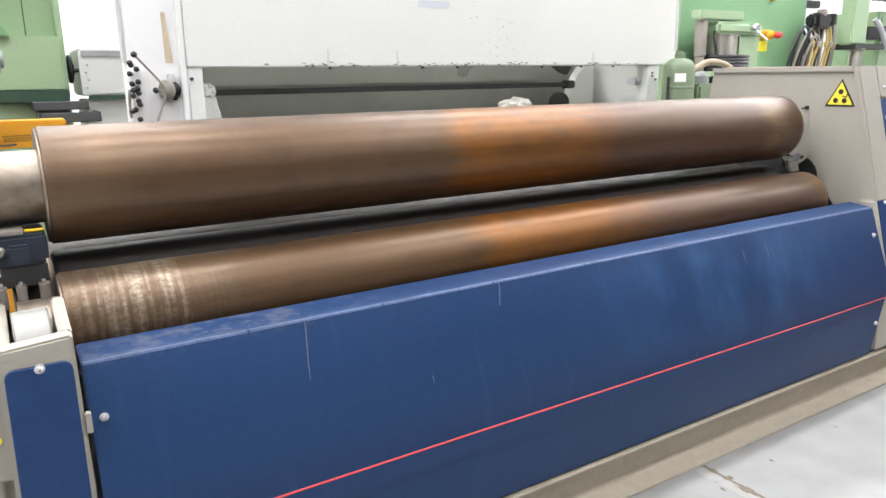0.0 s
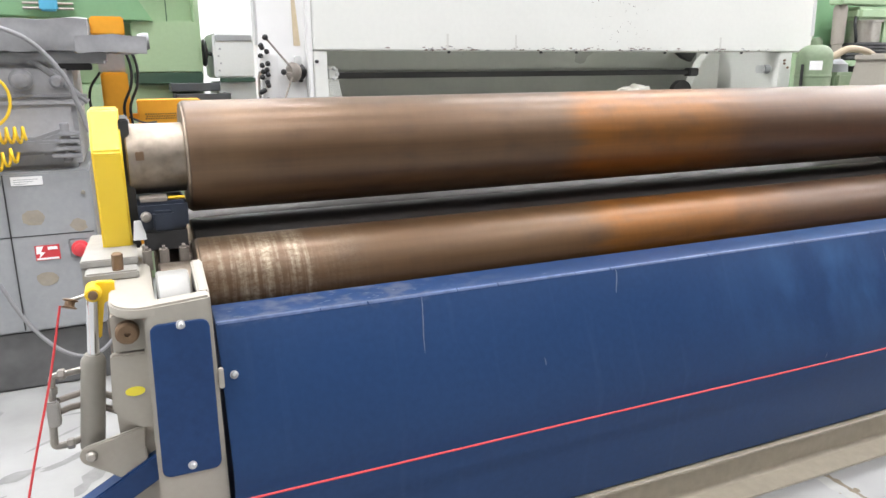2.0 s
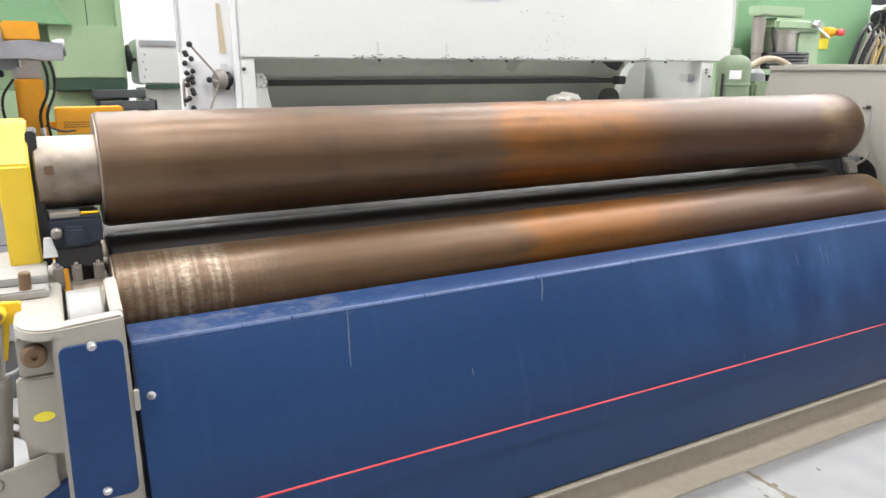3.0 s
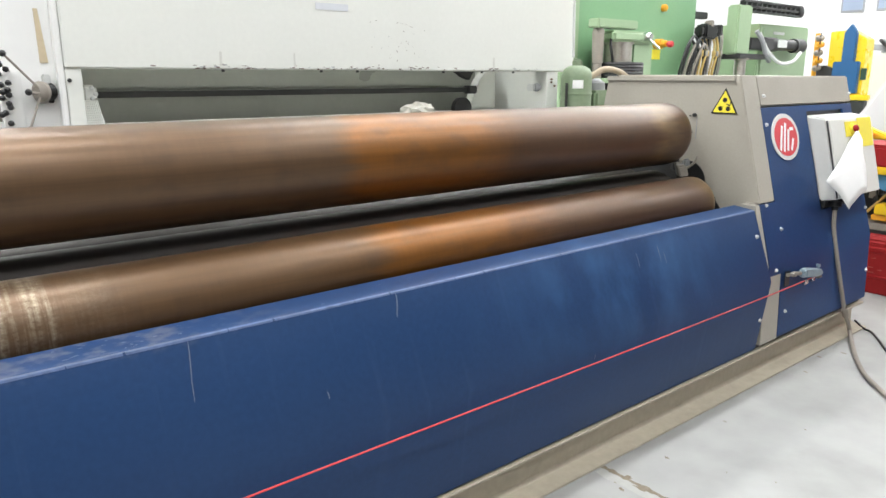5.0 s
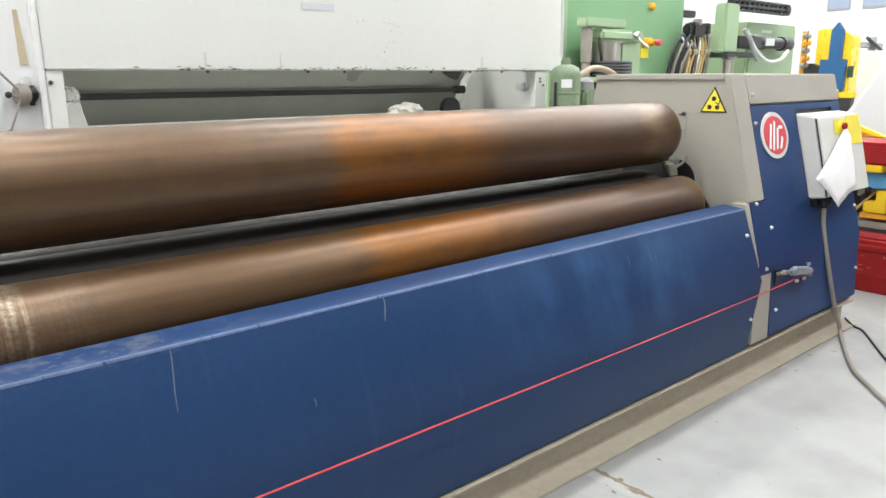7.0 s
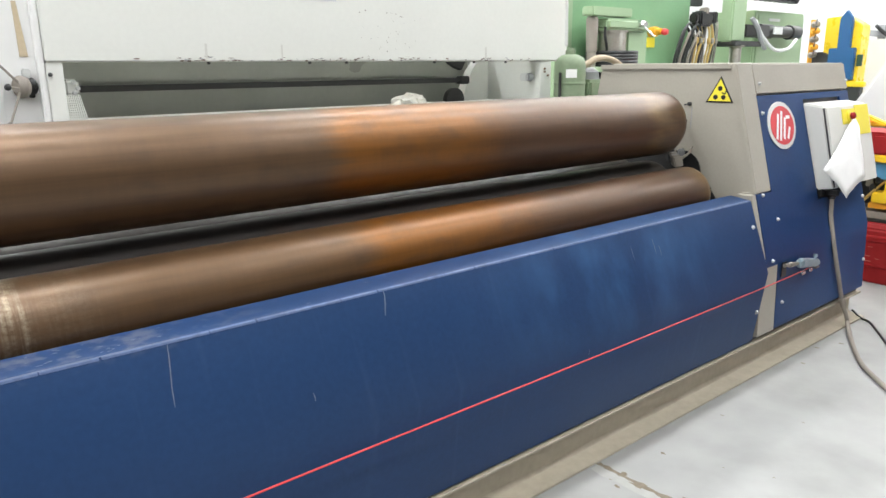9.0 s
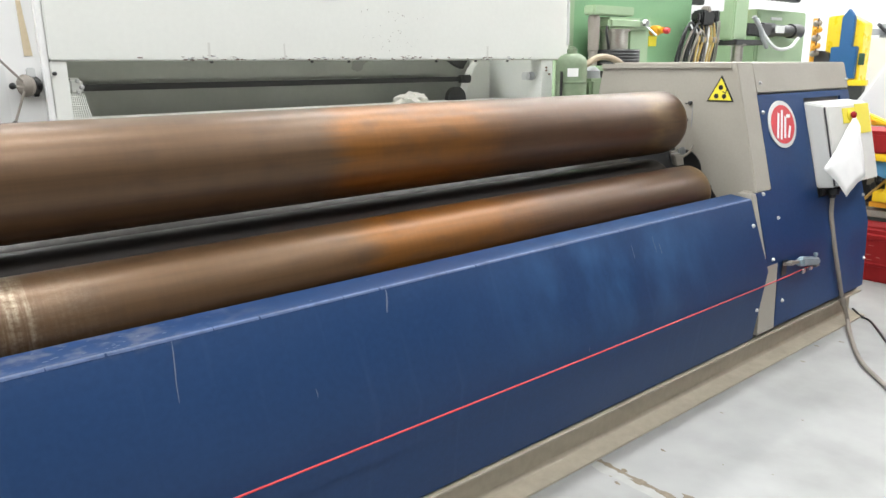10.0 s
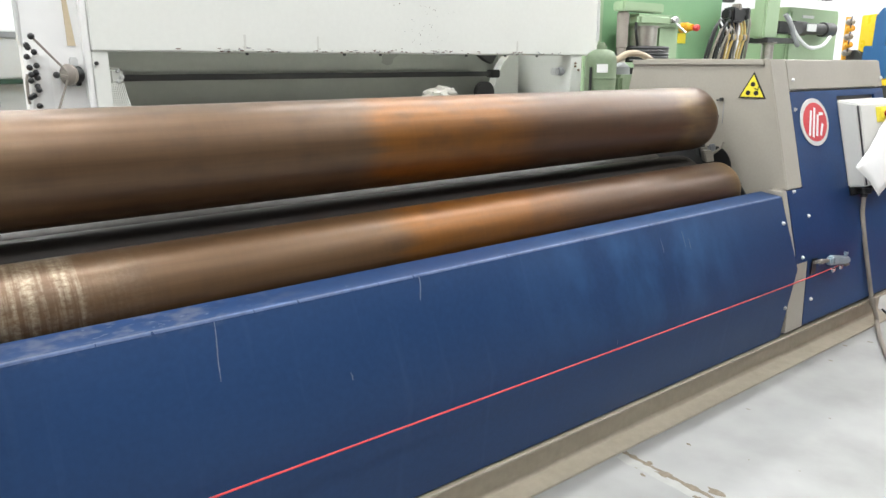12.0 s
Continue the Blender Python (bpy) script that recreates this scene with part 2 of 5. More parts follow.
M_SEAM = material("floor_joint_filler", (0.20, 0.165, 0.115), 0.8, grain=0.35, scale=60, stain=0.6, stain_scale=14, dark=(0.30, 0.28, 0.24))
M_PATCH = material("pale_mortar", (0.40, 0.40, 0.38), 0.7, grain=0.12, scale=30, stain=0.5, stain_scale=6)
M_WALL = material("white_wall", (0.68, 0.68, 0.675), 0.7, grain=0.02, scale=8, stain=0.12, stain_scale=0.5, dark=(0.74, 0.74, 0.72))
# grey for the unseen south wall, to cut bounce and reflections
M_WALLDIM = material("unseen_dim_wall", (0.25, 0.25, 0.245), 0.8, grain=0.03, scale=8, stain=0.2, stain_scale=0.5)
M_PLINTH = material("scuffed_dark_plinth", (0.10, 0.10, 0.10), 0.6, grain=0.25, scale=18, stain=0.9, stain_scale=5, dark=(0.20, 0.20, 0.20))
M_CYLINDER = material("dull_beige_enamel", (0.26, 0.243, 0.21), 0.5, grain=0.06, scale=60, stain=0.3, stain_scale=9)
M_SCRATCH = material("scratched_paint", (0.12, 0.14, 0.20), 0.6, grain=0.3, scale=90, stain=0.4, stain_scale=30)
M_CHIP = material("rust_chips", (0.16, 0.11, 0.09), 0.8, grain=0.3, scale=120, stain=0.5, stain_scale=20)
M_STICKER = material("yellow_sticker", (0.82, 0.70, 0.05), 0.45, grain=0.03)
# slightly lighter and glossier than M_YELLOW
M_PALEYELLOW = material("glossy_yellow_paint", (0.84, 0.585, 0.018), 0.30, grain=0.03, stain=0.1, stain_scale=6, spec=0.8)
M_WOODY = material("old_filler_patch", (0.62, 0.52, 0.36), 0.7, grain=0.1, scale=40, stain=0.4, stain_scale=8)
M_LAMP = bpy.data.materials.new("lamp_diffuser")
M_LAMP.use_nodes = True
M_LAMP.node_tree.nodes["Principled BSDF"].inputs["Emission Color"].default_value = (1, 0.985, 0.96, 1)
M_LAMP.node_tree.nodes["Principled BSDF"].inputs["Emission Strength"].default_value = 3.0
M_SKYLIGHT = bpy.data.materials.new("bright_window_pane")
M_SKYLIGHT.use_nodes = True
M_SKYLIGHT.node_tree.nodes["Principled BSDF"].inputs["Emission Color"].default_value = (0.52, 0.64, 0.85, 1)
M_SKYLIGHT.node_tree.nodes["Principled BSDF"].inputs["Emission Strength"].default_value = 0.45
M_SKYLIGHT.node_tree.nodes["Principled BSDF"].inputs["Base Color"].default_value = (0.1, 0.12, 0.15, 1)
M_ROOF = material("pale_roof_sheet", (0.68, 0.69, 0.69), 0.7, grain=0.04, scale=6, stain=0.2, stain_scale=0.6)
M_PRESSIN = material("dull_grey_sheet", (0.40, 0.41, 0.37), 0.35, grain=0.05, scale=30, stain=0.4, stain_scale=3, metal=0.2)
M_STREAK = material("dirt_streak", (0.62, 0.62, 0.58), 0.7, grain=0.1, scale=60)
M_LABEL = material("faded_label", (0.62, 0.64, 0.68), 0.6, grain=0.05, scale=60)
M_RAG = material("cotton_rag", (0.62, 0.60, 0.54), 0.9, grain=0.15, scale=60, stain=0.4, stain_scale=12, bump=0.3)
M_WALLPAINT = material("white_column_paint", (0.84, 0.84, 0.83), 0.5, grain=0.02, scale=20, stain=0.1, stain_scale=2)
M_GREEN2 = material("mid_green_paint", (0.20, 0.37, 0.20), 0.45, grain=0.05, scale=40, stain=0.25, stain_scale=2, dark=(0.13, 0.29, 0.17))
M_TRAY = material("dark_tray_sheet", (0.07, 0.075, 0.08), 0.5, grain=0.1, scale=50, stain=0.3, stain_scale=5)
M_BOTTLE = material("bottle_green_paint", (0.20, 0.27, 0.165), 0.5, grain=0.14, scale=40, stain=0.6, stain_scale=9, dark=(0.27, 0.28, 0.22), bump=0.1)
M_HOSE = material("tan_hose", (0.42, 0.34, 0.24), 0.6, grain=0.08, scale=60)
M_TANHOSE = material("ochre_hose", (0.45, 0.31, 0.10), 0.55, grain=0.1, scale=60)
M_SHEET = material("white_sheeting", (0.67, 0.675, 0.68), 0.55, grain=0.02, scale=8, stain=0.08, stain_scale=1.2)
M_SWITCH = material("blue_grey_casting", (0.29, 0.38, 0.43), 0.38, grain=0.1, scale=60, metal=0.4, stain=0.3, stain_scale=20)
M_ROLLER = material("pale_ground_steel", (0.31, 0.305, 0.285), 0.5, metal=0.3, grain=0.08, scale=40, stain=0.4, stain_scale=12)
M_JOURNAL = material("greasy_steel", (0.32, 0.275, 0.225), 0.42, metal=0.8, grain=0.4, scale=28, stain=1.0, stain_scale=11, dark=(0.12, 0.08, 0.05))
M_STOP = material("worn_grey_paint", (0.34, 0.33, 0.305), 0.5, grain=0.08, scale=50, stain=0.4, stain_scale=10)
M_GREYRUST = material("faint_rust_patch", (0.33, 0.29, 0.225), 0.75, grain=0.15, scale=50, stain=0.7, stain_scale=14, dark=(0.27, 0.27, 0.265))
M_MIDBLUE = material("mid_blue_paint", (0.10, 0.33, 0.60), 0.45, grain=0.06, stain=0.3, stain_scale=7)
M_RUBBED = material("rubbed_red_paint", (0.42, 0.17, 0.13), 0.7, grain=0.2, scale=60)
M_PIPE = material("dull_fitting_metal", (0.30, 0.28, 0.25), 0.4, metal=0.7, grain=0.12, scale=60, stain=0.4, stain_scale=20)
M_PEDESTAL = material("dark_pedestal_paint", (0.05, 0.052, 0.05), 0.5, grain=0.15, scale=50, stain=0.4, stain_scale=8)
M_BOX = material("warm_grey_enclosure_paint", (0.66, 0.655, 0.62), 0.42, grain=0.03, scale=60, stain=0.15, stain_scale=5)
M_SOOT = material("sooty_grey_metal", (0.25, 0.25, 0.258), 0.6, grain=0.12, scale=50, stain=0.4, stain_scale=6, bump=0.1)
M_BASE = material("dusty_brown_beige_paint", (0.42, 0.375, 0.295), 0.6, grain=0.12, scale=30, stain=0.5, stain_scale=5, dark=(0.30, 0.262, 0.20))
M_SMEAR = material("dried_floor_smear", (0.20, 0.20, 0.195), 0.5, grain=0.3, scale=22, stain=0.8, stain_scale=7, dark=(0.30, 0.30, 0.29))

# ---- building helpers ----


def mesh_of(bm, name, mat=None, smooth=35.0):
    bmesh.ops.recalc_face_normals(bm, faces=bm.faces)
    me = bpy.data.meshes.new(name)
    for f in bm.faces:
        f.smooth = True
    bm.to_mesh(me)
    bm.free()
    me.set_sharp_from_angle(angle=radians(smooth))
    if mat:
        me.materials.append(mat)
    return me


def part(name, bm, mat, parent, label="", smooth=35.0):
    ob = new(name, mesh_of(bm, name, mat, smooth))
    ob.parent = parent
    if parent.type == "EMPTY":
        ob.matrix_parent_inverse = Matrix.Translation(-parent.location)
    if label:
        ob["label"] = label
    return ob


def thing(name, label, category, group="", kind="", at=(0, 0, 0)):
    ob = new(name)
    ob.empty_display_size = 0.1
    ob.location = at
    return tagged(ob, label, category, group, kind)


def solid(name, bm, mat, label, category="", group="", kind="", smooth=35.0):
    return tagged(new(name, mesh_of(bm, name, mat, smooth)), label, category, group, kind)


def bevelled(bm, w, seg=2):
    if w:
        sharp = [e for e in bm.edges if len(e.link_faces) == 2 and e.calc_face_angle(0) > radians(30)]
        bmesh.ops.bevel(bm, geom=sharp, offset=w, segments=seg, affect="EDGES", clamp_overlap=True)
    return bm


def box(x0, x1, y0, y1, z0, z1, w=0.004, seg=2):
    bm = bmesh.new()
    bmesh.ops.create_cube(bm, size=1, matrix=Matrix.Translation(((x0 + x1) / 2, (y0 + y1) / 2, (z0 + z1) / 2)) @ Matrix.Diagonal((abs(x1 - x0), abs(y1 - y0), abs(z1 - z0), 1)))
    return bevelled(bm, w, seg)


def prism(outline, lo, hi, axis="x", w=0.004, seg=2):
    """Extrude an outline along an axis. Outline points are (y, z) for x, (x, z) for y and (x, y) for z."""
    bm = bmesh.new()

    def at(p, d):
        return {"x": (d, p[0], p[1]), "y": (p[0], d, p[1]), "z": (p[0], p[1], d)}[axis]

    a = [bm.verts.new(at(p, lo)) for p in outline]
    b = [bm.verts.new(at(p, hi)) for p in outline]
    bm.faces.new(a)
    bm.faces.new(b[::-1])
    n = len(a)
    for i in range(n):
        bm.faces.new((a[i], b[i], b[(i + 1) % n], a[(i + 1) % n]))
    bmesh.ops.recalc_face_normals(bm, faces=bm.faces)
    return bevelled(bm, w, seg)


def frame_of(a, b):
    z = (Vector(b) - Vector(a)).normalized()
    return z.to_track_quat("Z", "Y").to_matrix().to_4x4()


def lathe(a, b, profile, sides=24):
    """A turned body on the line from a to b: profile rows are (metres along, radius)."""
    bm = bmesh.new()
    m = Matrix.Translation(a) @ frame_of(a, b)
    rings = []
    for d, r in profile:
        rings.append([bm.verts.new(m @ Vector((r * math.cos(2 * math.pi * i / sides), r * math.sin(2 * math.pi * i / sides), d))) for i in range(sides)])
    for p, q in zip(rings, rings[1:]):
        for i in range(sides):
            bm.faces.new((p[i], p[(i + 1) % sides], q[(i + 1) % sides], q[i]))
    bm.faces.new(rings[0][::-1])
    bm.faces.new(rings[-1])
    return bm


def rod(a, b, r, sides=16, w=0.0):
    d = (Vector(b) - Vector(a)).length
    w = min(w, r * 0.5, d * 0.4)
    return lathe(a, b, [(0, r - w), (w, r), (d - w, r), (d, r - w)] if w else [(0, r), (d, r)], sides)


def smooth_path(pts, steps=8):
    """A Catmull-Rom line through the points."""
    p = [Vector(v) for v in pts]
    p = [2 * p[0] - p[1], *p, 2 * p[-1] - p[-2]]
    out = []
    for i in range(1, len(p) - 2):
        for k in range(steps):
            t = k / steps
            a, b, c, d = p[i - 1:i + 3]
            out.append(0.5 * (2 * b + (c - a) * t + (2 * a - 5 * b + 4 * c - d) * t * t + (3 * b - a - 3 * c + d) * t ** 3))
    return [*out, p[-2]]


def tube(pts, r, sides=8, steps=8):
    """A round hose along a smooth line."""
    path = smooth_path(pts, steps) if steps else [Vector(v) for v in pts]
    bm = bmesh.new()
    side, rings = None, []
    for i, p in enumerate(path):
        along = (path[min(i + 1, len(path) - 1)] - path[max(i - 1, 0)]).normalized()
        side = along.orthogonal() if side is None else side - along * side.dot(along)
        side.normalize()
        up = along.cross(side)
        rings.append([bm.verts.new(p + r * (math.cos(2 * math.pi * k / sides) * side + math.sin(2 * math.pi * k / sides) * up)) for k in range(sides)])
    for a, b in zip(rings, rings[1:]):
        for k in range(sides):
            bm.faces.new((a[k], a[(k + 1) % sides], b[(k + 1) % sides], b[k]))
    bm.faces.new(rings[0][::-1])
    bm.faces.new(rings[-1])
    return bm


def joined(*bms):
    out = bms[0]
    for b in bms[1:]:
        me = bpy.data.meshes.new("tmp")
        b.to_mesh(me)
        b.free()
        out.from_mesh(me)
        bpy.data.meshes.remove(me)
    return out


def moved(bm, m):
    bmesh.ops.transform(bm, matrix=m, verts=bm.verts)
    return bm

# ---- the hall ----
hx0, hx1, hy0, hy1, hh = HALL
JOINT = 2.03
solid("floor", joined(box(hx0, JOINT - 0.004, hy0, hy1, -0.25, 0, 0.002, 1), box(JOINT + 0.004, hx1, hy0, hy1, -0.25, 0, 0.002, 1)), M_FLOOR,
      "pale worn concrete floor with stains", "floor", kind="structure")
solid("floor_joint", box(JOINT - 0.004, JOINT + 0.004, hy0, hy1, -0.25, -0.003, 0), M_SEAM, "dirty filled joint across the concrete floor", "floor joint", kind="structure")
solid("ceiling", box(hx0, hx1, hy0, hy1, hh, hh + 0.2, 0), M_ROOF, "pale sheet ceiling of the hall", "ceiling", kind="structure")
solid("wall_north", box(hx0, hx1, hy1, hy1 + 0.2, 0, hh, 0), M_WALL, "bright white hall wall", "wall", kind="structure")
# unseen wall behind the camera, kept dark to shape the light
solid("wall_south", box(hx0, hx1, hy0 - 0.2, hy0, 0, hh, 0), M_WALLDIM, "unseen hall wall, grey to cut bounce light", "wall", kind="structure")
solid("wall_east", box(hx1, hx1 + 0.2, hy0, hy1, 0, hh, 0), M_WALL, "bright white hall wall", "wall", kind="structure")
solid("wall_west", box(hx0 - 0.2, hx0, hy0, hy1, 0, hh, 0), M_WALL, "bright white hall wall", "wall", kind="structure")
for ly, watts in LAMP_ROWS:
    for lx in (-7.0, -0.5, 6.0, 12.5, 18.5):
        lamp = thing("ceiling_lamp", "long white strip lamp under the ceiling", "ceiling lamp", "strip lamps", at=(lx, ly, hh))
        part("housing", box(lx - 2.55, lx + 2.55, ly - 0.28, ly + 0.28, hh - 0.36, hh - 0.28, 0.01), M_WALL, lamp)
        for sx in (-1.8, 1.8):
            part("hanger", rod((lx + sx, ly, hh - 0.28), (lx + sx, ly, hh), 0.012, 8), M_STEEL, lamp)
        part("diffuser", box(lx - 2.5, lx + 2.5, ly - 0.25, ly + 0.25, hh - 0.39, hh - 0.36, 0.005), M_LAMP, lamp, "glowing diffuser")

rng = random.Random(21)
joint = bmesh.new()
left_, right_ = [], []
for k in range(120):
    jy = 1.515 - 0.02 * k
    left_.append(joint.verts.new((JOINT - 0.004 - abs(rng.gauss(0.004, 0.006)), jy, 0.0012)))
    right_.append(joint.verts.new((JOINT + 0.004 + abs(rng.gauss(0.003, 0.005)), jy, 0.0012)))
for k in range(119):
    joint.faces.new((left_[k], left_[k + 1], right_[k + 1], right_[k]))
solid("joint_crumbs", joint, M_SEAM, "crumbled brown filler along the floor joint", "floor joint", kind="structure")
strip = bmesh.new()
left_ = [strip.verts.new((JOINT - 0.052 + rng.gauss(0, 0.003), 1.51 - 0.05 * k, 0.0006)) for k in range(50)]
right_ = [strip.verts.new((JOINT - 0.010 + rng.gauss(0, 0.004), 1.51 - 0.05 * k, 0.0006)) for k in range(50)]
for k in range(49):
    strip.faces.new((left_[k], left_[k + 1], right_[k + 1], right_[k]))
solid("joint_strip", strip, M_PATCH, "pale mortar strip beside the floor joint", "floor joint", kind="structure")

# dried wiping marks behind the post
rng = random.Random(9)
smear = bmesh.new()
for k in range(30):
    cx, cy, L, W, a0 = rng.uniform(-1.3, -0.15), rng.uniform(1.6, 3.3), rng.uniform(0.05, 0.22), rng.uniform(0.008, 0.03), rng.gauss(0.5, 0.5)
    ring = []
    for j in range(18):
        a = j * math.pi / 9
        u, v = L * math.cos(a) * rng.uniform(0.75, 1.1), W * math.sin(a) * rng.uniform(0.4, 1.4)
        ring.append(smear.verts.new((cx + u * math.cos(a0) - v * math.sin(a0), cy + u * math.sin(a0) + v * math.cos(a0), 0.0006 + 0.00004 * k)))
    smear.faces.new(ring)
solid("floor_smear", smear, M_SMEAR, "grey dried smears on the concrete floor", "stain", kind="stuff")

# old oil and filler stains near the joint
rng = random.Random(3)
stain = bmesh.new()
for k in range(34):
    if k > 25:
        cx, cy, r = rng.uniform(1.9, 4.1), rng.uniform(1.40, 1.51), rng.uniform(0.003, 0.008)
    elif k < 14:
        cx, cy, r = JOINT + rng.gauss(0, 0.03), rng.uniform(0.3, 1.5), rng.uniform(0.006, 0.02)
    else:
        cx, cy, r = rng.uniform(1.6, 4.6), rng.uniform(0.2, 1.48), rng.uniform(0.002, 0.006)
    stain.faces.new([stain.verts.new((cx + r * math.cos(a) * rng.uniform(0.5, 1.3), cy + 1.8 * r * math.sin(a) * rng.uniform(0.5, 1.3), 0.0009)) for a in [j * math.pi / 6 for j in range(12)]])
solid("floor_stain", stain, M_SEAM, "brown stains on the concrete floor", "stain", kind="stuff")

# ---- the plate rolling machine ----


def front_y(z):
    """Front face of the blue sheets: upright below, leaning back above."""
    return 1.55 + 0.045 * (z - 0.17) if z < 0.55 else 1.567 + 0.27 * (z - 0.55)


def screw(parent, x, y, z, r=0.011, lean=0.0, mat=None):
    """A round-headed screw with a washer, its axis towards -y."""
    a, d = Vector((x, y, z)), Vector((0, -1, lean)).normalized()
    bm = joined(lathe(a - d * 0.004, a + d * 0.003, [(0, r * 1.25), (0.007, r * 1.2)], 16),
                lathe(a + d * 0.003, a + d * 0.012, [(0, r), (0.004, r * 0.92), (0.007, r * 0.6), (0.0075, r * 0.3), (0.004, r * 0.28)], 16))
    return part("screw", bm, mat or M_ZINC, parent, "bright screw")


mach = thing("plate_rolling_machine", "blue and beige four-roll plate bending machine on the concrete floor", "rolling machine", at=(2.0, 2.0, 0))

# base channel
part("base_channel", prism([(1.518, 0.0), (1.518, 0.010), (1.592, 0.016), (1.606, 0.028), (1.608, 0.126), (1.600, 0.136), (1.556, 0.139),
                            (1.550, 0.144), (1.551, 0.152), (2.72, 0.152), (2.72, 0.0)], -0.14, 4.447, "x", 0.002, 1), M_BASE, mach, "dusty beige steel base channel")
part("toe_plate", box(-0.14, 4.44, 1.575, 2.70, 0.152, 0.172, 0.002), M_DARK, mach)

# front guard panel
guard = prism([(1.563, 0.158), (1.512, 0.506), (1.645, 0.816), (1.748, 0.827), (1.748, 0.815), (1.655, 0.803), (1.525, 0.504), (1.575, 0.158)], 0.072, 3.240, "x", 0.0025, 2)
for v in guard.verts:
    if v.co.x > 3:
        # the end of the sheet is cut back towards its front fold
        v.co.x -= 0.28 * max(0.0, 1.645 - v.co.y)
panel = part("front_panel", guard, M_PANEL, mach, "scuffed dark blue sheet-metal guard")
part("panel_end", prism([(1.582, 0.18), (1.534, 0.506), (1.658, 0.803), (1.735, 0.809), (1.735, 0.18)], 3.176, 3.186, "x", 0.001, 1), M_BLUE, panel)
part("panel_end", prism([(1.582, 0.18), (1.534, 0.506), (1.658, 0.803), (1.735, 0.809), (1.735, 0.18)], 0.075, 0.084, "x", 0.001, 1), M_BLUE, panel)
screw(panel, 0.099, 1.597, 0.704, 0.0078, 0.45)
screw(panel, 3.186, 1.597, 0.705, 0.008, 0.42)
screw(panel, 3.182, 1.541, 0.318, 0.008, -0.15)


def scuff(parent, rows, width, on, name="scratch", mat=None):
    """A thin worn line laid on the sheet: rows are (x, z)."""
    bm = bmesh.new()
    left, right = [], []
    for i, (x, z) in enumerate(rows):
        w = width * (0.35 + 0.65 * math.sin(math.pi * (i + 0.5) / len(rows)))
        y = on(z) - 0.0012
        left.append(bm.verts.new((x - w / 2, y, z)))
        right.append(bm.verts.new((x + w / 2, y, z)))
    for i in range(len(rows) - 1):
        bm.faces.new((left[i], right[i], right[i + 1], left[i + 1]))
    return part(name, bm, mat or M_SCRATCH, parent)


def panel_y(z):
    return 1.512 + 0.1466 * (0.506 - z) if z < 0.506 else 1.512 + 0.133 * (z - 0.506) / 0.310


for wx in range(26):
    # rubbed paint along the fold, with its edge highlight painted in
    xa = 0.075 + wx * 0.1215
    part("worn_edge", prism([(1.6418, 0.8115), (1.6440, 0.8165), (1.6510, 0.8180), (1.6490, 0.8140)], xa, xa + 0.1215 - 0.003 * (wx % 3), "x", 0), M_FOLDEDGE, panel)
scuff(panel, [(1.182, 0.818), (1.183, 0.80), (1.178, 0.78), (1.171, 0.76), (1.169, 0.75)], 0.0045, panel_y)
scuff(panel, [(0.579, 0.815), (0.577, 0.79), (0.573, 0.76), (0.567, 0.72), (0.564, 0.68)], 0.0028, panel_y)
for sx, sz, ln in ((2.30, 0.76, 0.05), (2.44, 0.77, 0.06), (2.47, 0.74, 0.04), (0.9, 0.62, 0.02), (1.95, 0.47, 0.02)):
    scuff(panel, [(sx, sz), (sx + 0.002, sz - ln / 2), (sx + 0.001, sz - ln)], 0.003, panel_y)
rng = random.Random(5)
for i in range(64):
    # rubbed chips along the top fold and on the narrow top strip
    cx = rng.choice([rng.uniform(0.1, 0.7), rng.uniform(0.1, 3.1), rng.uniform(0.25, 0.6), rng.uniform(2.2, 2.9)])
    if i % 3:
        cy, cz = rng.uniform(1.655, 1.735), 0
        cz = 0.816 + (cy - 1.645) * 0.1068 + 0.0010
        w, d = rng.uniform(0.002, 0.011), rng.uniform(0.0008, 0.003)
    else:
        cy, cz, w, d = 1.6482, 0.8182, rng.uniform(0.02, 0.12), 0.0025
    bm = bmesh.new()
    ring = [bm.verts.new((cx + w * math.cos(a) * rng.uniform(0.6, 1), cy + d * math.sin(a) * rng.uniform(0.6, 1), cz + 0.1068 * d * math.sin(a))) for a in [k * math.pi / 4 for k in range(8)]]
    bm.faces.new(ring)
    part("paint_chip", bm, M_SCRATCH, panel)
part("hinge_tab", box(0.060, 0.0715, 1.54, 1.556, 0.70, 0.745, 0.002), M_BEIGE, mach)

# rolls
R1, R2, R3 = 0.1466, 0.125, 0.142


def roll(name, y, z, r, x0, x1, mat, neck0, neck1, neck_r, label):
    dome = 0.045
    bm = lathe((x0, y, z), (x1, y, z), [(0, r * 0.86), (0.003, r * 0.97), (0.008, r), (0.4, r), (1.0, r), (1.6, r), (2.2, r), (x1 - x0 - dome, r),
                                        (x1 - x0 - dome * 0.55, r * 0.985), (x1 - x0 - dome * 0.25, r * 0.94), (x1 - x0, r * 0.86)], 72)
    ob = part(name, bm, mat, mach, label, smooth=50)
    part("journal", rod((neck0, y, z), (x0 + 0.002, y, z), neck_r, 40, 0.004), M_JOURNAL, ob, "bare steel journal with grease stains")
    part("journal", rod((x1 - 0.002, y, z), (neck1, y, z), neck_r * 0.13, 16), M_DARK, ob)
    part("end_rim", lathe((x0 - 0.0015, y, z), (x0 + 0.002, y, z), [(0, r * 0.955), (0.0035, r * 0.975)], 72), M_RIM, ob)
    return ob


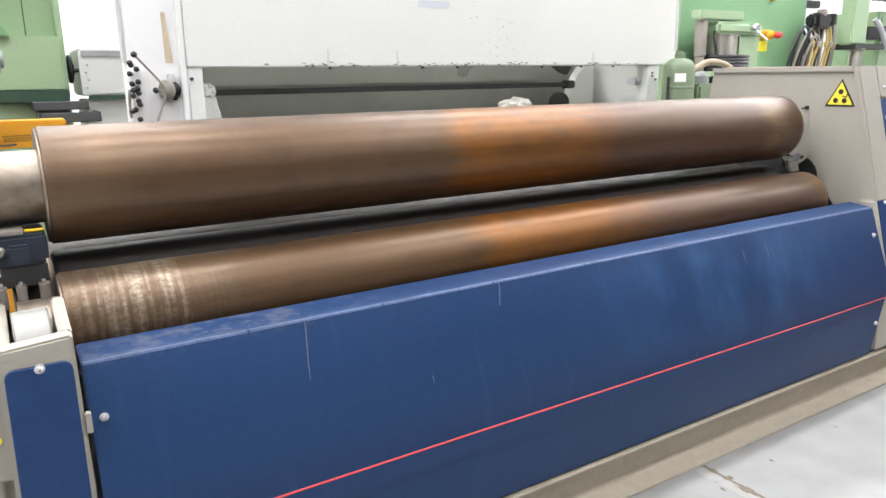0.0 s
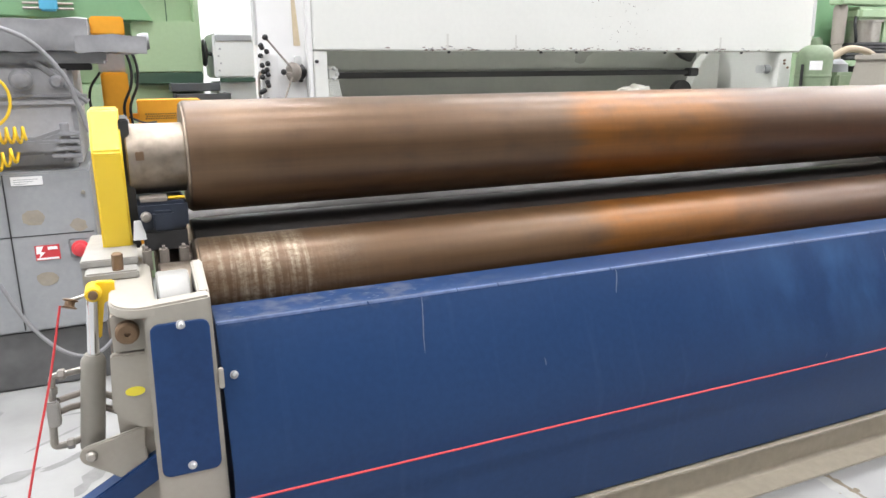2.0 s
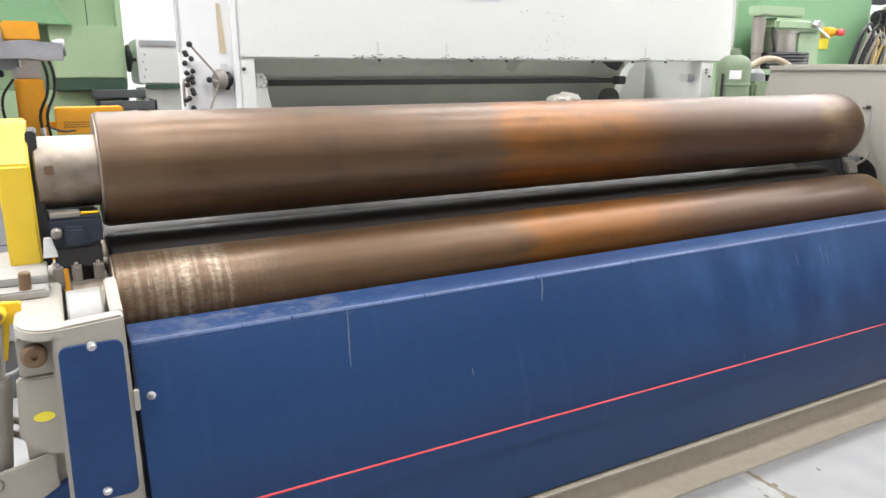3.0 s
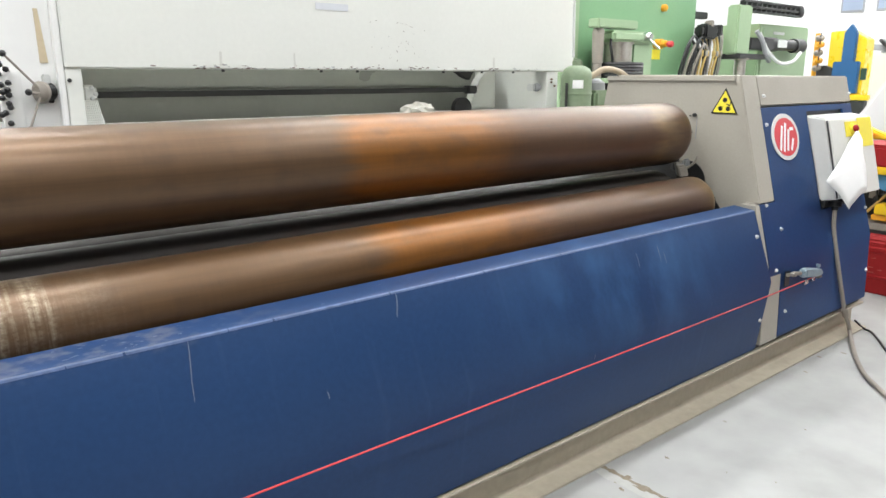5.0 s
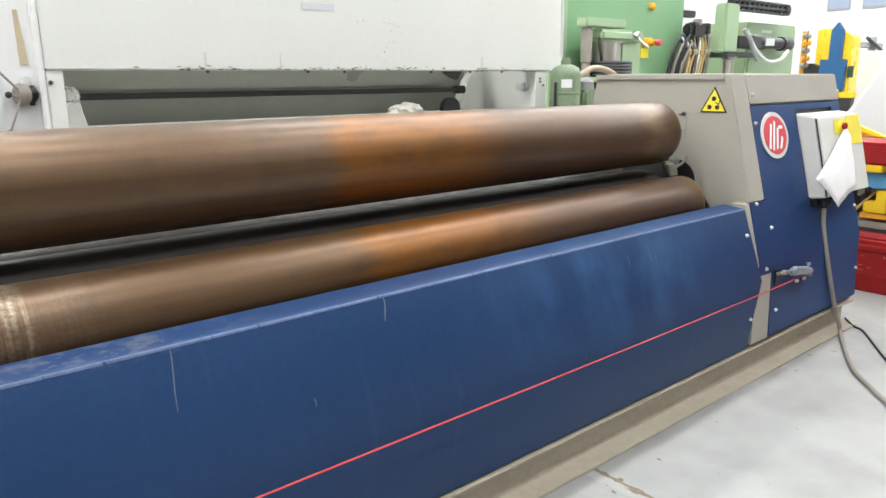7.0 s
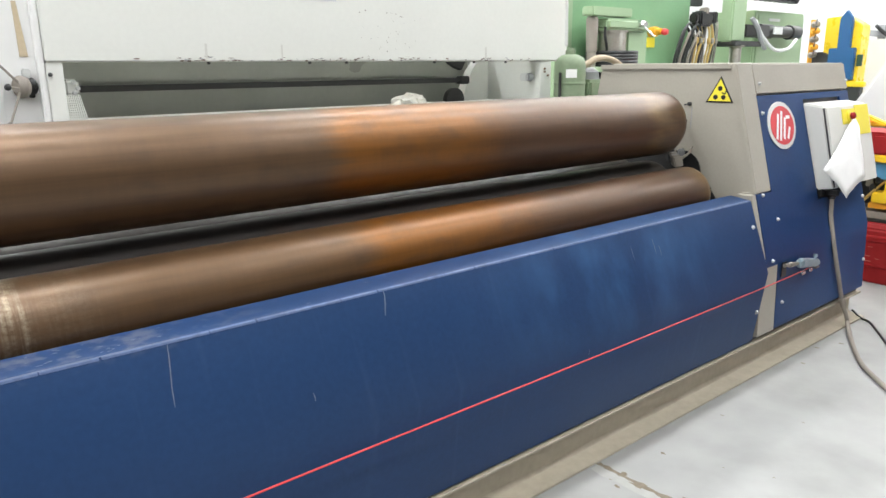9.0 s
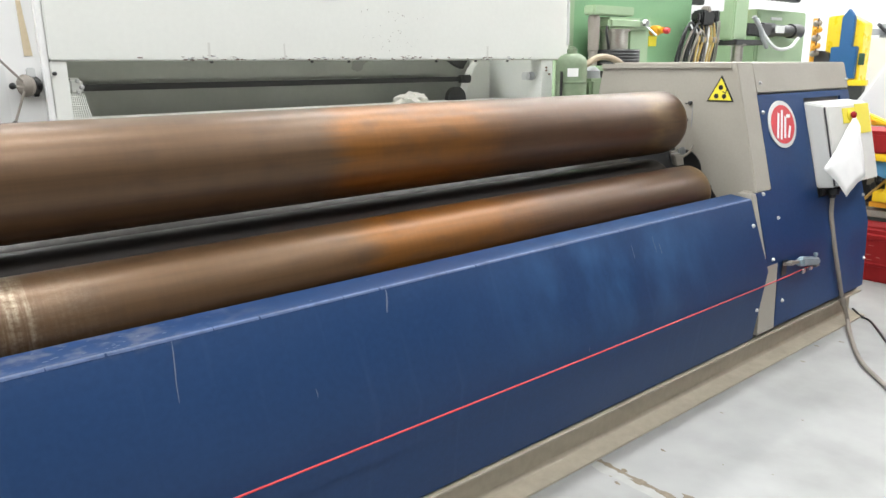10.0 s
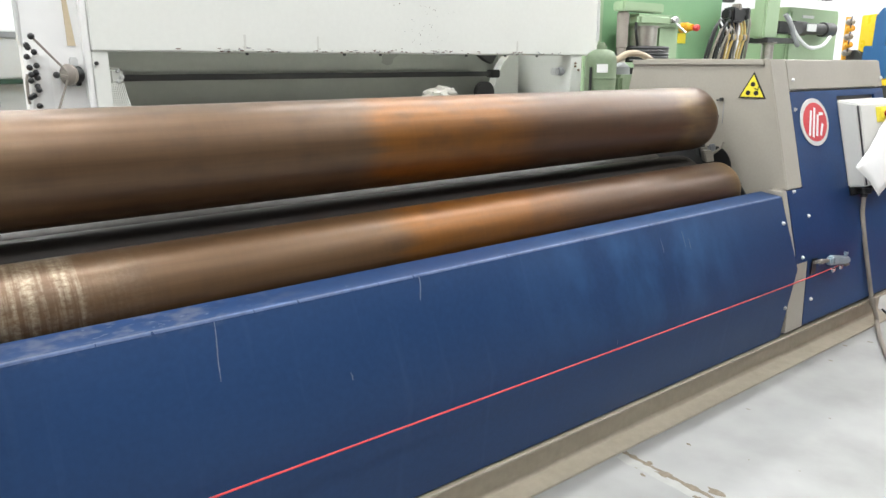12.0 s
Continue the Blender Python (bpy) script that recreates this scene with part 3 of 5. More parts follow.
top_roll = roll("top_roll", 2.05, 1.152, R1, 0.066, 3.105, M_ROLL_TOP, -0.075, 3.31, 0.0905, "oily brown steel top roll with a rust-coloured middle")
front_roll = roll("front_roll", 1.892, 0.835, R2, 0.062, 3.125, M_ROLL_FRONT, -0.03, 3.32, 0.07, "oily brown steel side roll with worn rings")
roll("lower_roll", 2.055, 0.838, R3, 0.066, 3.06, M_ROLL_DARK, -0.03, 3.32, 0.08, "blackened steel lower roll")
rear_roll = roll("rear_roll", 2.245, 0.858, R2, 0.066, 3.06, M_ROLL_DARK, -0.03, 3.32, 0.07, "blackened steel rear side roll")
part("key_patch", box(-0.054, -0.034, 1.958, 1.966, 1.156, 1.180, 0.002), M_COPPER, top_roll)

# right side plate and housing
plate_outline = [(1.60, 0.172), (1.60, 0.55), (1.655, 0.83), (1.81, 1.405), (2.575, 1.405), (2.80, 0.172)]
side = part("side_plate", prism(plate_outline, 3.302, 3.33, "x", 0.003), M_BEIGE, mach, "beige side plate")
part("plate_border", prism([(1.826, 1.400), (1.830, 1.4245), (2.575, 1.4245), (2.575, 1.400)], 3.288, 3.34, "x", 0.003), M_BEIGE, side)
# slot round the lower rolls, its shade put in as flat black sheets
slot = [(1.80 + 0.0, 0.72)] + [(2.05 + 0.105 * math.cos(a), 0.905 + 0.105 * math.sin(a)) for a in [math.pi * (0.02 + 0.96 * k / 12) for k in range(13)]][::-1] + [(2.20, 0.72)]
part("slot", prism(slot, 3.294, 3.3015, "x", 0.0), M_BLACK, side, "black sheet painted as the shade of an arched slot")
part("wiper", box(3.24, 3.296, 2.03, 2.05, 0.965, 1.02, 0.008), M_GREY, side)
# black sheet that paints shade over the beige plate behind the rolls
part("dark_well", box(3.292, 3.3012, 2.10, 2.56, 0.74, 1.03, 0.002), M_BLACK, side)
part("wiper", box(3.25, 3.296, 2.09, 2.12, 0.955, 1.015, 0.008), M_DARK, side)
part("pin", lathe((3.302, 2.03, 1.236), (3.285, 2.03, 1.236), [(0, 0.009), (0.014, 0.009), (0.017, 0.006)], 12), M_DARK, side)
part("pin", lathe((3.302, 2.052, 1.232), (3.292, 2.052, 1.232), [(0, 0.004), (0.01, 0.004)], 8), M_DARK, side)
part("scribed_line", box(3.2995, 3.3018, 2.016, 2.019, 1.12, 1.225, 0), M_GREY, side)

for k, (ya, yb, za, zb, m_) in enumerate(((1.985, 1.965, 1.000, 0.955, M_PIPE), (2.02, 2.00, 0.995, 0.950, M_GREY), (2.06, 2.03, 1.000, 0.960, M_PIPE))):
    part("scraper", prism([(ya - 0.012, za), (ya + 0.012, za + 0.006), (yb + 0.016, zb), (yb - 0.010, zb - 0.006)], 3.10 + 0.05 * k, 3.17 + 0.05 * k, "x", 0.005), m_, side, "greasy grey scraper")
part("scraper_strip", tube([(3.16, 1.985, 0.975), (3.20, 1.98, 0.99), (3.25, 1.985, 1.005), (3.29, 1.995, 1.03)], 0.006, 8), M_PIPE, side)

# warning sign: yellow triangle with dark border and three discs
TRI = [(1.938, 1.251), (1.813, 1.251), (1.876, 1.361)]


def grown(tri, k):
    c = (sum(p[0] for p in tri) / 3, sum(p[1] for p in tri) / 3)
    return [(c[0] + (p[0] - c[0]) * k, c[1] + (p[1] - c[1]) * k) for p in tri]


sign = part("warning_sign", prism(grown(TRI, 1.10), 3.298, 3.3015, "x", 0.0), M_BLACK, side, "yellow and black triangular warning sticker")
part("sign_field", prism(grown(TRI, 0.93), 3.2965, 3.2982, "x", 0.0), M_STICKER, sign)
for cy, cz, r in ((1.8955, 1.272, 0.0115), (1.8555, 1.272, 0.0115), (1.875, 1.312, 0.0115)):
    part("sign_disc", lathe((3.2967, cy, cz), (3.2955, cy, cz), [(0, r), (0.0012, r)], 14), M_BLACK, sign)
part("sign_arrow", prism([(1.865, 1.296), (1.850, 1.290), (1.846, 1.306), (1.842, 1.300), (1.847, 1.284), (1.866, 1.291)], 3.2955, 3.2968, "x", 0.0), M_BLACK, sign)

# housing: beige frame behind, blue sheets in front
hous = part("housing", prism([(1.575, 0.172), (1.59, 0.55), (1.822, 1.41), (2.58, 1.41), (2.70, 0.172)], 3.335, 4.432, "x", 0.004), M_BEIGE, mach, "beige machine housing")
part("top_cap", prism([(front_y(1.283), 1.283), (front_y(1.425), 1.425), (2.60, 1.432), (2.60, 1.41), (1.83, 1.408), (front_y(1.283) + 0.03, 1.283)], 3.4295, 4.455, "x", 0.006, 3), M_BEIGE, hous, "beige folded top cover")
part("corner_strip", prism([(front_y(0.84), 0.838), (front_y(1.425) - 0.002, 1.425), (1.83, 1.425), (front_y(0.84) + 0.026, 0.838)], 3.286, 3.428, "x", 0.005, 2), M_BEIGE, hous)
part("lower_post", prism([(1.553, 0.172), (1.567, 0.507), (1.72, 0.507), (1.72, 0.172)], 3.243, 3.404, "x", 0.002), M_BEIGE, hous)
part("upper_post", prism([(1.588, 0.507), (1.59, 0.55), (1.668, 0.84), (1.72, 0.84), (1.72, 0.507)], 3.2835, 3.404, "x", 0.003), M_BEIGE, hous)
part("post_strip", prism([(front_y(0.508) + 0.003, 0.508), (front_y(0.55) + 0.003, 0.55), (front_y(0.836) + 0.003, 0.836), (1.72, 0.836), (1.72, 0.508)], 3.242, 3.2832, "x", 0.002), M_BEIGE, hous)


def cut_sheet(xs, zs, holes, name, label="", thick=0.012):
    """One sheet that follows the leaning front, cut on a grid of x and z lines; holes are (column, row)."""
    bm = bmesh.new()
    grid = [[bm.verts.new((x, front_y(z), z)) for z in zs] for x in xs]
    for i in range(len(xs) - 1):
        for k in range(len(zs) - 1):
            if (i, k) not in holes:
                bm.faces.new((grid[i][k], grid[i + 1][k], grid[i + 1][k + 1], grid[i][k + 1]))
    bmesh.ops.delete(bm, geom=[v for v in bm.verts if not v.link_faces], context="VERTS")
    rim = bmesh.ops.extrude_face_region(bm, geom=list(bm.faces))
    bmesh.ops.translate(bm, vec=(0, thick, 0), verts=[v for v in rim["geom"] if isinstance(v, bmesh.types.BMVert)])
    bmesh.ops.recalc_face_normals(bm, faces=bm.faces)
    return part(name, bm, M_BLUE, hous, label)


low = cut_sheet([3.285, 3.405, 3.428, 3.89, 4.33, 4.447], [0.182, 0.50, 0.55, 0.745, 0.836, 1.246, 1.276],
                {(0, 0), (0, 4), (0, 5), (1, 4), (1, 5), (3, 3), (3, 4)}, "cover_sheet", "dark blue sheet-metal cover cut out for the control box")
# flat black sheet for the shade of the recess
part("recess", prism([(front_y(0.74) + 0.0135, 0.74), (front_y(1.25) + 0.0135, 1.25), (front_y(1.25) + 0.02, 1.25), (front_y(0.74) + 0.02, 0.74)], 3.88, 4.33, "x", 0), M_BLACK, hous, "black sheet painted as the shade behind the control box")
# black patch drawn for the shade in the notch
part("cable_notch", box(3.428, 3.475, 1.5545, 1.5575, 0.43, 0.505, 0), M_BLACK, low)
for sx, sz in ((3.455, 1.195), (3.338, 0.828), (3.443, 0.705), (3.345, 0.525), (4.43, 0.70), (4.425, 0.345), (3.463, 0.30), (3.47, 1.33), (4.44, 1.33)):
    screw(hous, sx, front_y(sz), sz, 0.008, 0.25 if sz > 0.55 else 0)


def badge(parent, cx, cz, rx, rz, off, mat, name, thick=0.004):
    bm = bmesh.new()
    n = 40
    k = front_y(cz + 0.01) - front_y(cz)
    pts = [(cx + rx * math.cos(2 * math.pi * i / n), cz + rz * math.sin(2 * math.pi * i / n)) for i in range(n)]
    a = [bm.verts.new((x, front_y(z) - off, z)) for x, z in pts]
    c = [bm.verts.new((x, front_y(z) - off - thick, z)) for x, z in pts]
    bm.faces.new(a)
    bm.faces.new(c[::-1])
    for i in range(n):
        bm.faces.new((a[i], c[i], c[(i + 1) % n], a[(i + 1) % n]))
    return part(name, bm, mat, parent)


logo = badge(hous, 3.622, 1.131, 0.137, 0.112, 0.001, M_PLASTIC, "badge", 0.005)
logo["label"] = "oval red and white maker's badge"
badge(logo, 3.622, 1.131, 0.115, 0.092, 0.006, M_SIGNRED, "badge_field", 0.002)
# plain white bars of the badge
STROKES = [((3.546, 1.070), (3.590, 1.186)), ((3.580, 1.062), (3.628, 1.198)), ((3.618, 1.066), (3.652, 1.166)), ((3.664, 1.168), (3.700, 1.168)), ((3.656, 1.066), (3.688, 1.120))]
for (xa, za), (xb, zb) in STROKES:
    d = Vector((xb - xa, 0, zb - za)).normalized()
    s = Vector((d.z, 0, -d.x)) * 0.0075
    bm = bmesh.new()
    for off in (0.0082, 0.0105):
        q = [Vector((xa, 0, za)) - s, Vector((xa, 0, za)) + s, Vector((xb, 0, zb)) + s, Vector((xb, 0, zb)) - s]
        bm.faces.new([bm.verts.new((v.x, front_y(v.z) - off, v.z)) for v in q])
    part("badge_stroke", bm, M_PAPER, logo)

# control box hung in the recess, with a paper sheet and its cable
cbox = thing("control_box", "light grey control box with red stop button on the machine front", "control box", at=(4.125, 1.7, 0.8))
part("box_body", prism([(1.552, 0.806), (1.652, 1.212), (1.762, 1.226), (1.640, 0.790)], 3.900, 4.425, "x", 0.008, 3), M_BOX, cbox)
part("box_door", prism([(1.540, 0.812), (1.638, 1.206), (1.650, 1.204), (1.552, 0.810)], 3.904, 4.421, "x", 0.004, 2), M_BOX, cbox)
part("door_seal", prism([(1.549, 0.814), (1.647, 1.203), (1.653, 1.202), (1.555, 0.812)], 3.8985, 4.4265, "x", 0), M_DARK, cbox)
part("button_plate", prism([(1.612, 1.115), (1.631, 1.192), (1.634, 1.191), (1.615, 1.114)], 4.07, 4.24, "x", 0.001, 1), M_STICKER, cbox, "yellow plate")
stop = part("stop_button", lathe((4.150, 1.625, 1.152), (4.150, 1.582, 1.162), [(0, 0.012), (0.016, 0.012), (0.017, 0.017), (0.030, 0.017), (0.036, 0.010)], 20), M_RED, cbox, "red stop button")
part("button_collar", lathe((4.150, 1.624, 1.152), (4.150, 1.612, 1.155), [(0, 0.030), (0.008, 0.030), (0.012, 0.022)], 20), M_STICKER, stop)
part("yellow_tag", prism([(1.596, 1.055), (1.634, 1.208), (1.637, 1.207), (1.599, 1.054)], 4.225, 4.40, "x", 0.001, 1), M_STICKER, cbox)
part("switch", prism([(1.578, 1.015), (1.590, 1.065), (1.603, 1.062), (1.591, 1.012)], 4.055, 4.105, "x", 0.002, 1), M_DARK, cbox)
part("gland", lathe((4.000, 1.600, 0.806), (3.985, 1.590, 0.735), [(0, 0.042), (0.028, 0.042), (0.029, 0.034), (0.052, 0.032), (0.053, 0.018), (0.072, 0.016)], 20), M_BLACK, cbox)
part("bracket", box(3.925, 4.12, 1.622, 1.68, 0.750, 0.792, 0.006), M_DARK, cbox)

paper = bmesh.new()
PAPER = [(3.947, 1.575, 1.019), (4.049, 1.592, 1.085), (4.183, 1.609, 1.152), (4.229, 1.594, 1.092), (4.224, 1.562, 0.964), (4.211, 1.53, 0.836), (4.077, 1.522, 0.803), (3.952, 1.511, 0.758), (3.87, 1.53, 0.837), (3.741, 1.55, 0.918), (3.853, 1.564, 0.971)]
pv = [paper.verts.new(p) for p in PAPER]
mid = paper.verts.new((4.031, 1.548, 0.949))
for i in range(len(pv)):
    paper.faces.new((pv[i], pv[(i + 1) % len(pv)], mid))
bmesh.ops.subdivide_edges(paper, edges=paper.edges, cuts=3, use_grid_fill=True)
for v in paper.verts:
    # soft folds across the sheet and fine crumpling
    fold = abs((v.co.x * 0.8 + v.co.z * 0.6) * 9 % 1 - 0.5)
    v.co.y += 0.006 * (fold - 0.25) + 0.003 * noise.noise(v.co * 14)
ob = solid("paper_sheet", paper, M_PAPER, "creased white paper sheet taped over the control box", "paper", smooth=10)
sol = ob.modifiers.new("thick", "SOLIDIFY")
sol.thickness = 0.0015

# left post with blue cover, roller and lug
post = part("left_post", prism([(-0.088, 0.152), (-0.075, 0.905), (0.058, 0.915), (0.066, 0.152)], 1.545, 1.592, "y", 0.005), M_BEIGE, mach, "beige end post")
part("post_cheek", prism([(1.592, 0.152), (1.592, 0.905), (1.96, 0.905), (2.05, 0.152)], -0.082, -0.050, "x", 0.004), M_BEIGE, post)
part("post_cheek", prism([(1.592, 0.152), (1.592, 0.912), (1.63, 0.918), (1.72, 0.948), (1.742, 0.945), (1.755, 0.90), (1.755, 0.152)], 0.036, 0.061, "x", 0.004), M_BEIGE, post)
cover = []
for cx, cz, a0 in ((0.033, 0.848, 0), (-0.050, 0.848, 90), (-0.055, 0.531, 180), (0.033, 0.531, 270)):
    cover += [(cx + 0.018 * math.cos(radians(a0 + 22.5 * k)), cz + 0.018 * math.sin(radians(a0 + 22.5 * k))) for k in range(5)]
cov = part("post_cover", prism(cover, 1.540, 1.546, "y", 0.0015, 1), M_BLUE, post, "dark blue cover plate with rounded corners")
screw(cov, -0.007, 1.540, 0.860, 0.0078)
screw(cov, -0.011, 1.540, 0.533, 0.0078)
part("guide_roller", lathe((-0.042, 1.708, 0.838), (0.028, 1.708, 0.838), [(0, 0.090), (0.004, 0.094), (0.066, 0.094), (0.070, 0.090)], 48), M_ROLLER, post, "pale steel guide roller")
lug = []
for k in range(7):
    a = radians(180 + 15 * k)
    lug.append((-0.075 + 0.066 * math.cos(a), 1.62 + 0.078 * math.sin(a)))
lug_pts = lug + [(-0.05, 1.545), (-0.05, 1.95), (-0.141, 1.95)]
part("lug_plate", prism(lug_pts, 0.882, 0.906, "z", 0.004), M_BEIGE, post, "beige lug plate with rounded edge")
part("pivot_block", box(-0.142, -0.066, 1.60, 1.70, 0.795, 0.878, 0.004), M_BEIGE, post)
part("pivot_cap", lathe((-0.111, 1.60, 0.842), (-0.111, 1.575, 0.842), [(0, 0.024), (0.018, 0.024), (0.022, 0.019), (0.0225, 0.006), (0.016, 0.005)], 24), M_COPPER, post, "greasy pivot cap")
web = [(-0.150, 0.79), (-0.158, 0.665), (-0.14, 0.64), (-0.105, 0.612), (-0.066, 0.61), (-0.066, 0.79)]
part("web_plate", prism(web, 1.60, 1.625, "y", 0.004), M_BEIGE, post)
part("sticker", prism([(-0.109 + 0.020 * math.cos(k * math.pi / 12), 0.703 + 0.0105 * math.sin(k * math.pi / 12)) for k in range(24)], 1.598, 1.6002, "y", 0), M_STICKER, post, "oval yellow sticker")
part("foot_plate", prism([(-0.14, 0.152), (-0.155, 0.66), (-0.066, 0.66), (-0.066, 0.152)], 1.668, 1.688, "y", 0.003), M_BEIGE, post)
part("cylinder_bracket", prism([(-0.214 + 0.024 * math.cos(radians(a)), 0.543 + 0.024 * math.sin(radians(a))) for a in range(110, 246, 15)] + [(-0.182, 0.492), (-0.14, 0.455), (-0.10, 0.43), (-0.10, 0.592)], 1.652, 1.664, "y", 0.003), M_BEIGE, post, "beige triangular bracket")
part("bracket_pin", lathe((-0.214, 1.664, 0.545), (-0.214, 1.640, 0.545), [(0, 0.012), (0.02, 0.012), (0.024, 0.008)], 16), M_STEEL, post)

# hydraulic cylinder of the drop end
cyl = part("hydraulic_cylinder", lathe((-0.214, 1.70, 0.535), (-0.187, 1.70, 0.765), [(0, 0.022), (0.01, 0.026), (0.215, 0.026), (0.222, 0.024), (0.2315, 0.018)], 24), M_CYLINDER, mach, "beige hydraulic cylinder with chrome rod")
part("piston_rod", rod((-0.188, 1.70, 0.755), (-0.174, 1.70, 0.905), 0.0125, 20), M_CHROME, cyl)
part("rod_eye", lathe((-0.171, 1.672, 0.908), (-0.171, 1.73, 0.908), [(0, 0.013), (0.004, 0.017), (0.054, 0.017), (0.058, 0.013)], 20), M_YELLOW, cyl)
part("eye_pin", lathe((-0.171, 1.672, 0.908), (-0.171, 1.664, 0.908), [(0, 0.010), (0.006, 0.010), (0.008, 0.006)], 12), M_COPPER, cyl)
part("yellow_arm", prism([(-0.165, 0.928), (-0.128, 0.925), (-0.128, 0.885), (-0.152, 0.88), (-0.166, 0.80), (-0.174, 0.80), (-0.168, 0.90)], 1.70, 1.72, "y", 0.002), M_YELLOW, cyl)
valve = part("valve_block", box(-0.292, -0.266, 1.675, 1.705, 0.615, 0.675, 0.004), M_STOP, cyl, "grey valve block")
part("pipe", tube([(-0.215, 1.70, 0.732), (-0.25, 1.69, 0.732), (-0.272, 1.69, 0.728), (-0.276, 1.69, 0.70), (-0.279, 1.69, 0.672)], 0.0075, 8), M_PIPE, valve)
part("pipe", tube([(-0.232, 1.70, 0.567), (-0.26, 1.69, 0.565), (-0.285, 1.69, 0.566), (-0.286, 1.69, 0.59), (-0.284, 1.69, 0.618)], 0.0085, 8), M_PIPE, valve)
for za, zb in ((0.672, 0.660), (0.645, 0.625)):
    part("hose", tube([(-0.268, 1.69, za), (-0.24, 1.715, za - 0.004), (-0.20, 1.74, zb), (-0.13, 1.75, zb - 0.045)], 0.0075, 8), M_RUBBER, valve)
for na, nb in (((-0.262, 1.69, 0.732), (-0.245, 1.69, 0.732)), ((-0.276, 1.69, 0.705), (-0.277, 1.69, 0.69)), ((-0.262, 1.69, 0.565), (-0.245, 1.69, 0.565))):
    part("fitting", lathe(na, nb, [(0, 0.010), (0.003, 0.0125), (0.013, 0.0125), (0.016, 0.010)], 6), M_PIPE, valve)

# yellow swing yoke, bearing block, grey bracket
yoke = part("swing_yoke", prism([(1.965, 0.915), (1.955, 1.05), (1.945, 1.185), (2.02, 1.282), (2.16, 1.282), (2.16, 0.915)], -0.1515, -0.082, "x", 0.005, 3), M_PALEYELLOW, mach, "bright yellow swing arm of the drop end")
part("inner_plate", box(-0.085, -0.062, 1.985, 2.15, 0.93, 1.26, 0.004), M_DARK, mach)
block = part("bearing_block", box(-0.062, 0.056, 1.925, 2.16, 0.985, 1.056, 0.008), M_DUSTY, mach, "greasy dark bearing block")
part("block_lid", box(-0.03, 0.02, 1.905, 1.93, 0.985, 1.035, 0.006), M_DUSTY, block)
part("block_foot", box(-0.055, 0.05, 1.93, 2.15, 0.93, 0.985, 0.006), M_DARK, block)
part("block_bolt", lathe((-0.045, 1.925, 1.022), (-0.045, 1.908, 1.022), [(0, 0.013), (0.012, 0.013), (0.017, 0.008)], 16), M_PIPE, block)
part("wood_shim", box(-0.055, 0.01, 1.93, 1.99, 1.056, 1.066, 0.002), M_RUBBER, block)
bm = lathe((0.012, 1.95, 1.061), (0.052, 1.95, 1.061), [(0, 0.004), (0.04, 0.004)], 8)
part("chain_end", bm, M_YELLOW, block)
for cx in (-0.052, -0.012, 0.036):
    part("clamp", box(cx - 0.011, cx + 0.011, 1.90, 1.98, 0.88, 0.945, 0.007), M_RUBBER, mach)
brk = part("stop_bracket", prism([(-0.200, 1.835), (-0.074, 1.835), (-0.074, 2.13), (-0.185, 2.13)], 0.926, 0.944, "z", 0.003), M_STOP, mach, "pale grey stop bracket")
part("stop_riser", prism([(-0.198, 0.88), (-0.198, 0.926), (-0.13, 0.926), (-0.13, 0.88)], 1.835, 1.85, "y", 0.002), M_STOP, brk)
part("paper_tab", prism([(-0.080, 0.962), (-0.046, 0.962), (-0.058, 1.012), (-0.074, 1.012)], 1.93, 1.936, "y", 0.001), M_PAPER, brk)
part("stop_pin", rod((-0.120, 1.80, 0.906), (-0.118, 1.80, 0.966), 0.0125, 16, 0.003), M_COPPER, brk)
part("stop_base", box(-0.19, -0.075, 1.78, 1.86, 0.906, 0.926, 0.004), M_STOP, brk)
part("rear_frame", prism([(1.98, 0.172), (1.98, 0.88), (2.25, 0.88), (2.45, 0.172)], -0.082, -0.045, "x", 0.004), M_BEIGE, mach)
# unseen dark sheet added to close the space below the rolls
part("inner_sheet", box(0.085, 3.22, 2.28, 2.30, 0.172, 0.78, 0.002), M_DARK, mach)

# blue arm running out from the post
arm = bmesh.new()
bmesh.ops.create_cube(arm, size=1, matrix=look((-0.49, 1.668, 0.255), (-0.92, 1.668, 0.010)) @ Matrix.Diagonal((0.05, 0.058, 0.99, 1)))
part("support_arm", bevelled(arm, 0.004), M_BLUE, mach, "dark blue square support arm")

# trip cable along the front, with its switch and pulley
trip = thing("trip_cable", "thin red safety trip cable strung along the machine front", "cable", at=(2.0, 1.52, 0.43))
part("cable_run", tube([(-0.45, 1.490, 0.446), (0.8, 1.497, 0.446), (2.0, 1.501, 0.444), (3.2, 1.513, 0.442), (3.62, 1.528, 0.440), (3.75, 1.530, 0.442)], 0.0029, 6, 6), M_CABLE_RED, trip)
sw = part("switch_body", prism([(3.545, 0.462), (3.545, 0.500), (3.575, 0.505), (3.745, 0.474), (3.765, 0.462), (3.765, 0.440), (3.73, 0.436)], 1.518, 1.546, "y", 0.006, 3), M_SWITCH, trip, "pale blue-grey pull switch")
part("switch_neck", lathe((3.405, 1.534, 0.498), (3.535, 1.532, 0.486), [(0, 0.009), (0.045, 0.009), (0.05, 0.014), (0.075, 0.014), (0.08, 0.010), (0.13, 0.010)], 8), M_PIPE, sw)
part("switch_knob", lathe((3.720, 1.53, 0.474), (3.725, 1.53, 0.501), [(0, 0.006), (0.012, 0.006), (0.013, 0.011), (0.027, 0.011)], 12), M_SWITCH, sw)
part("switch_cap", prism([(3.57, 0.466), (3.57, 0.494), (3.70, 0.470), (3.70, 0.448)], 1.514, 1.5185, "y", 0.002), M_SWITCH, sw)
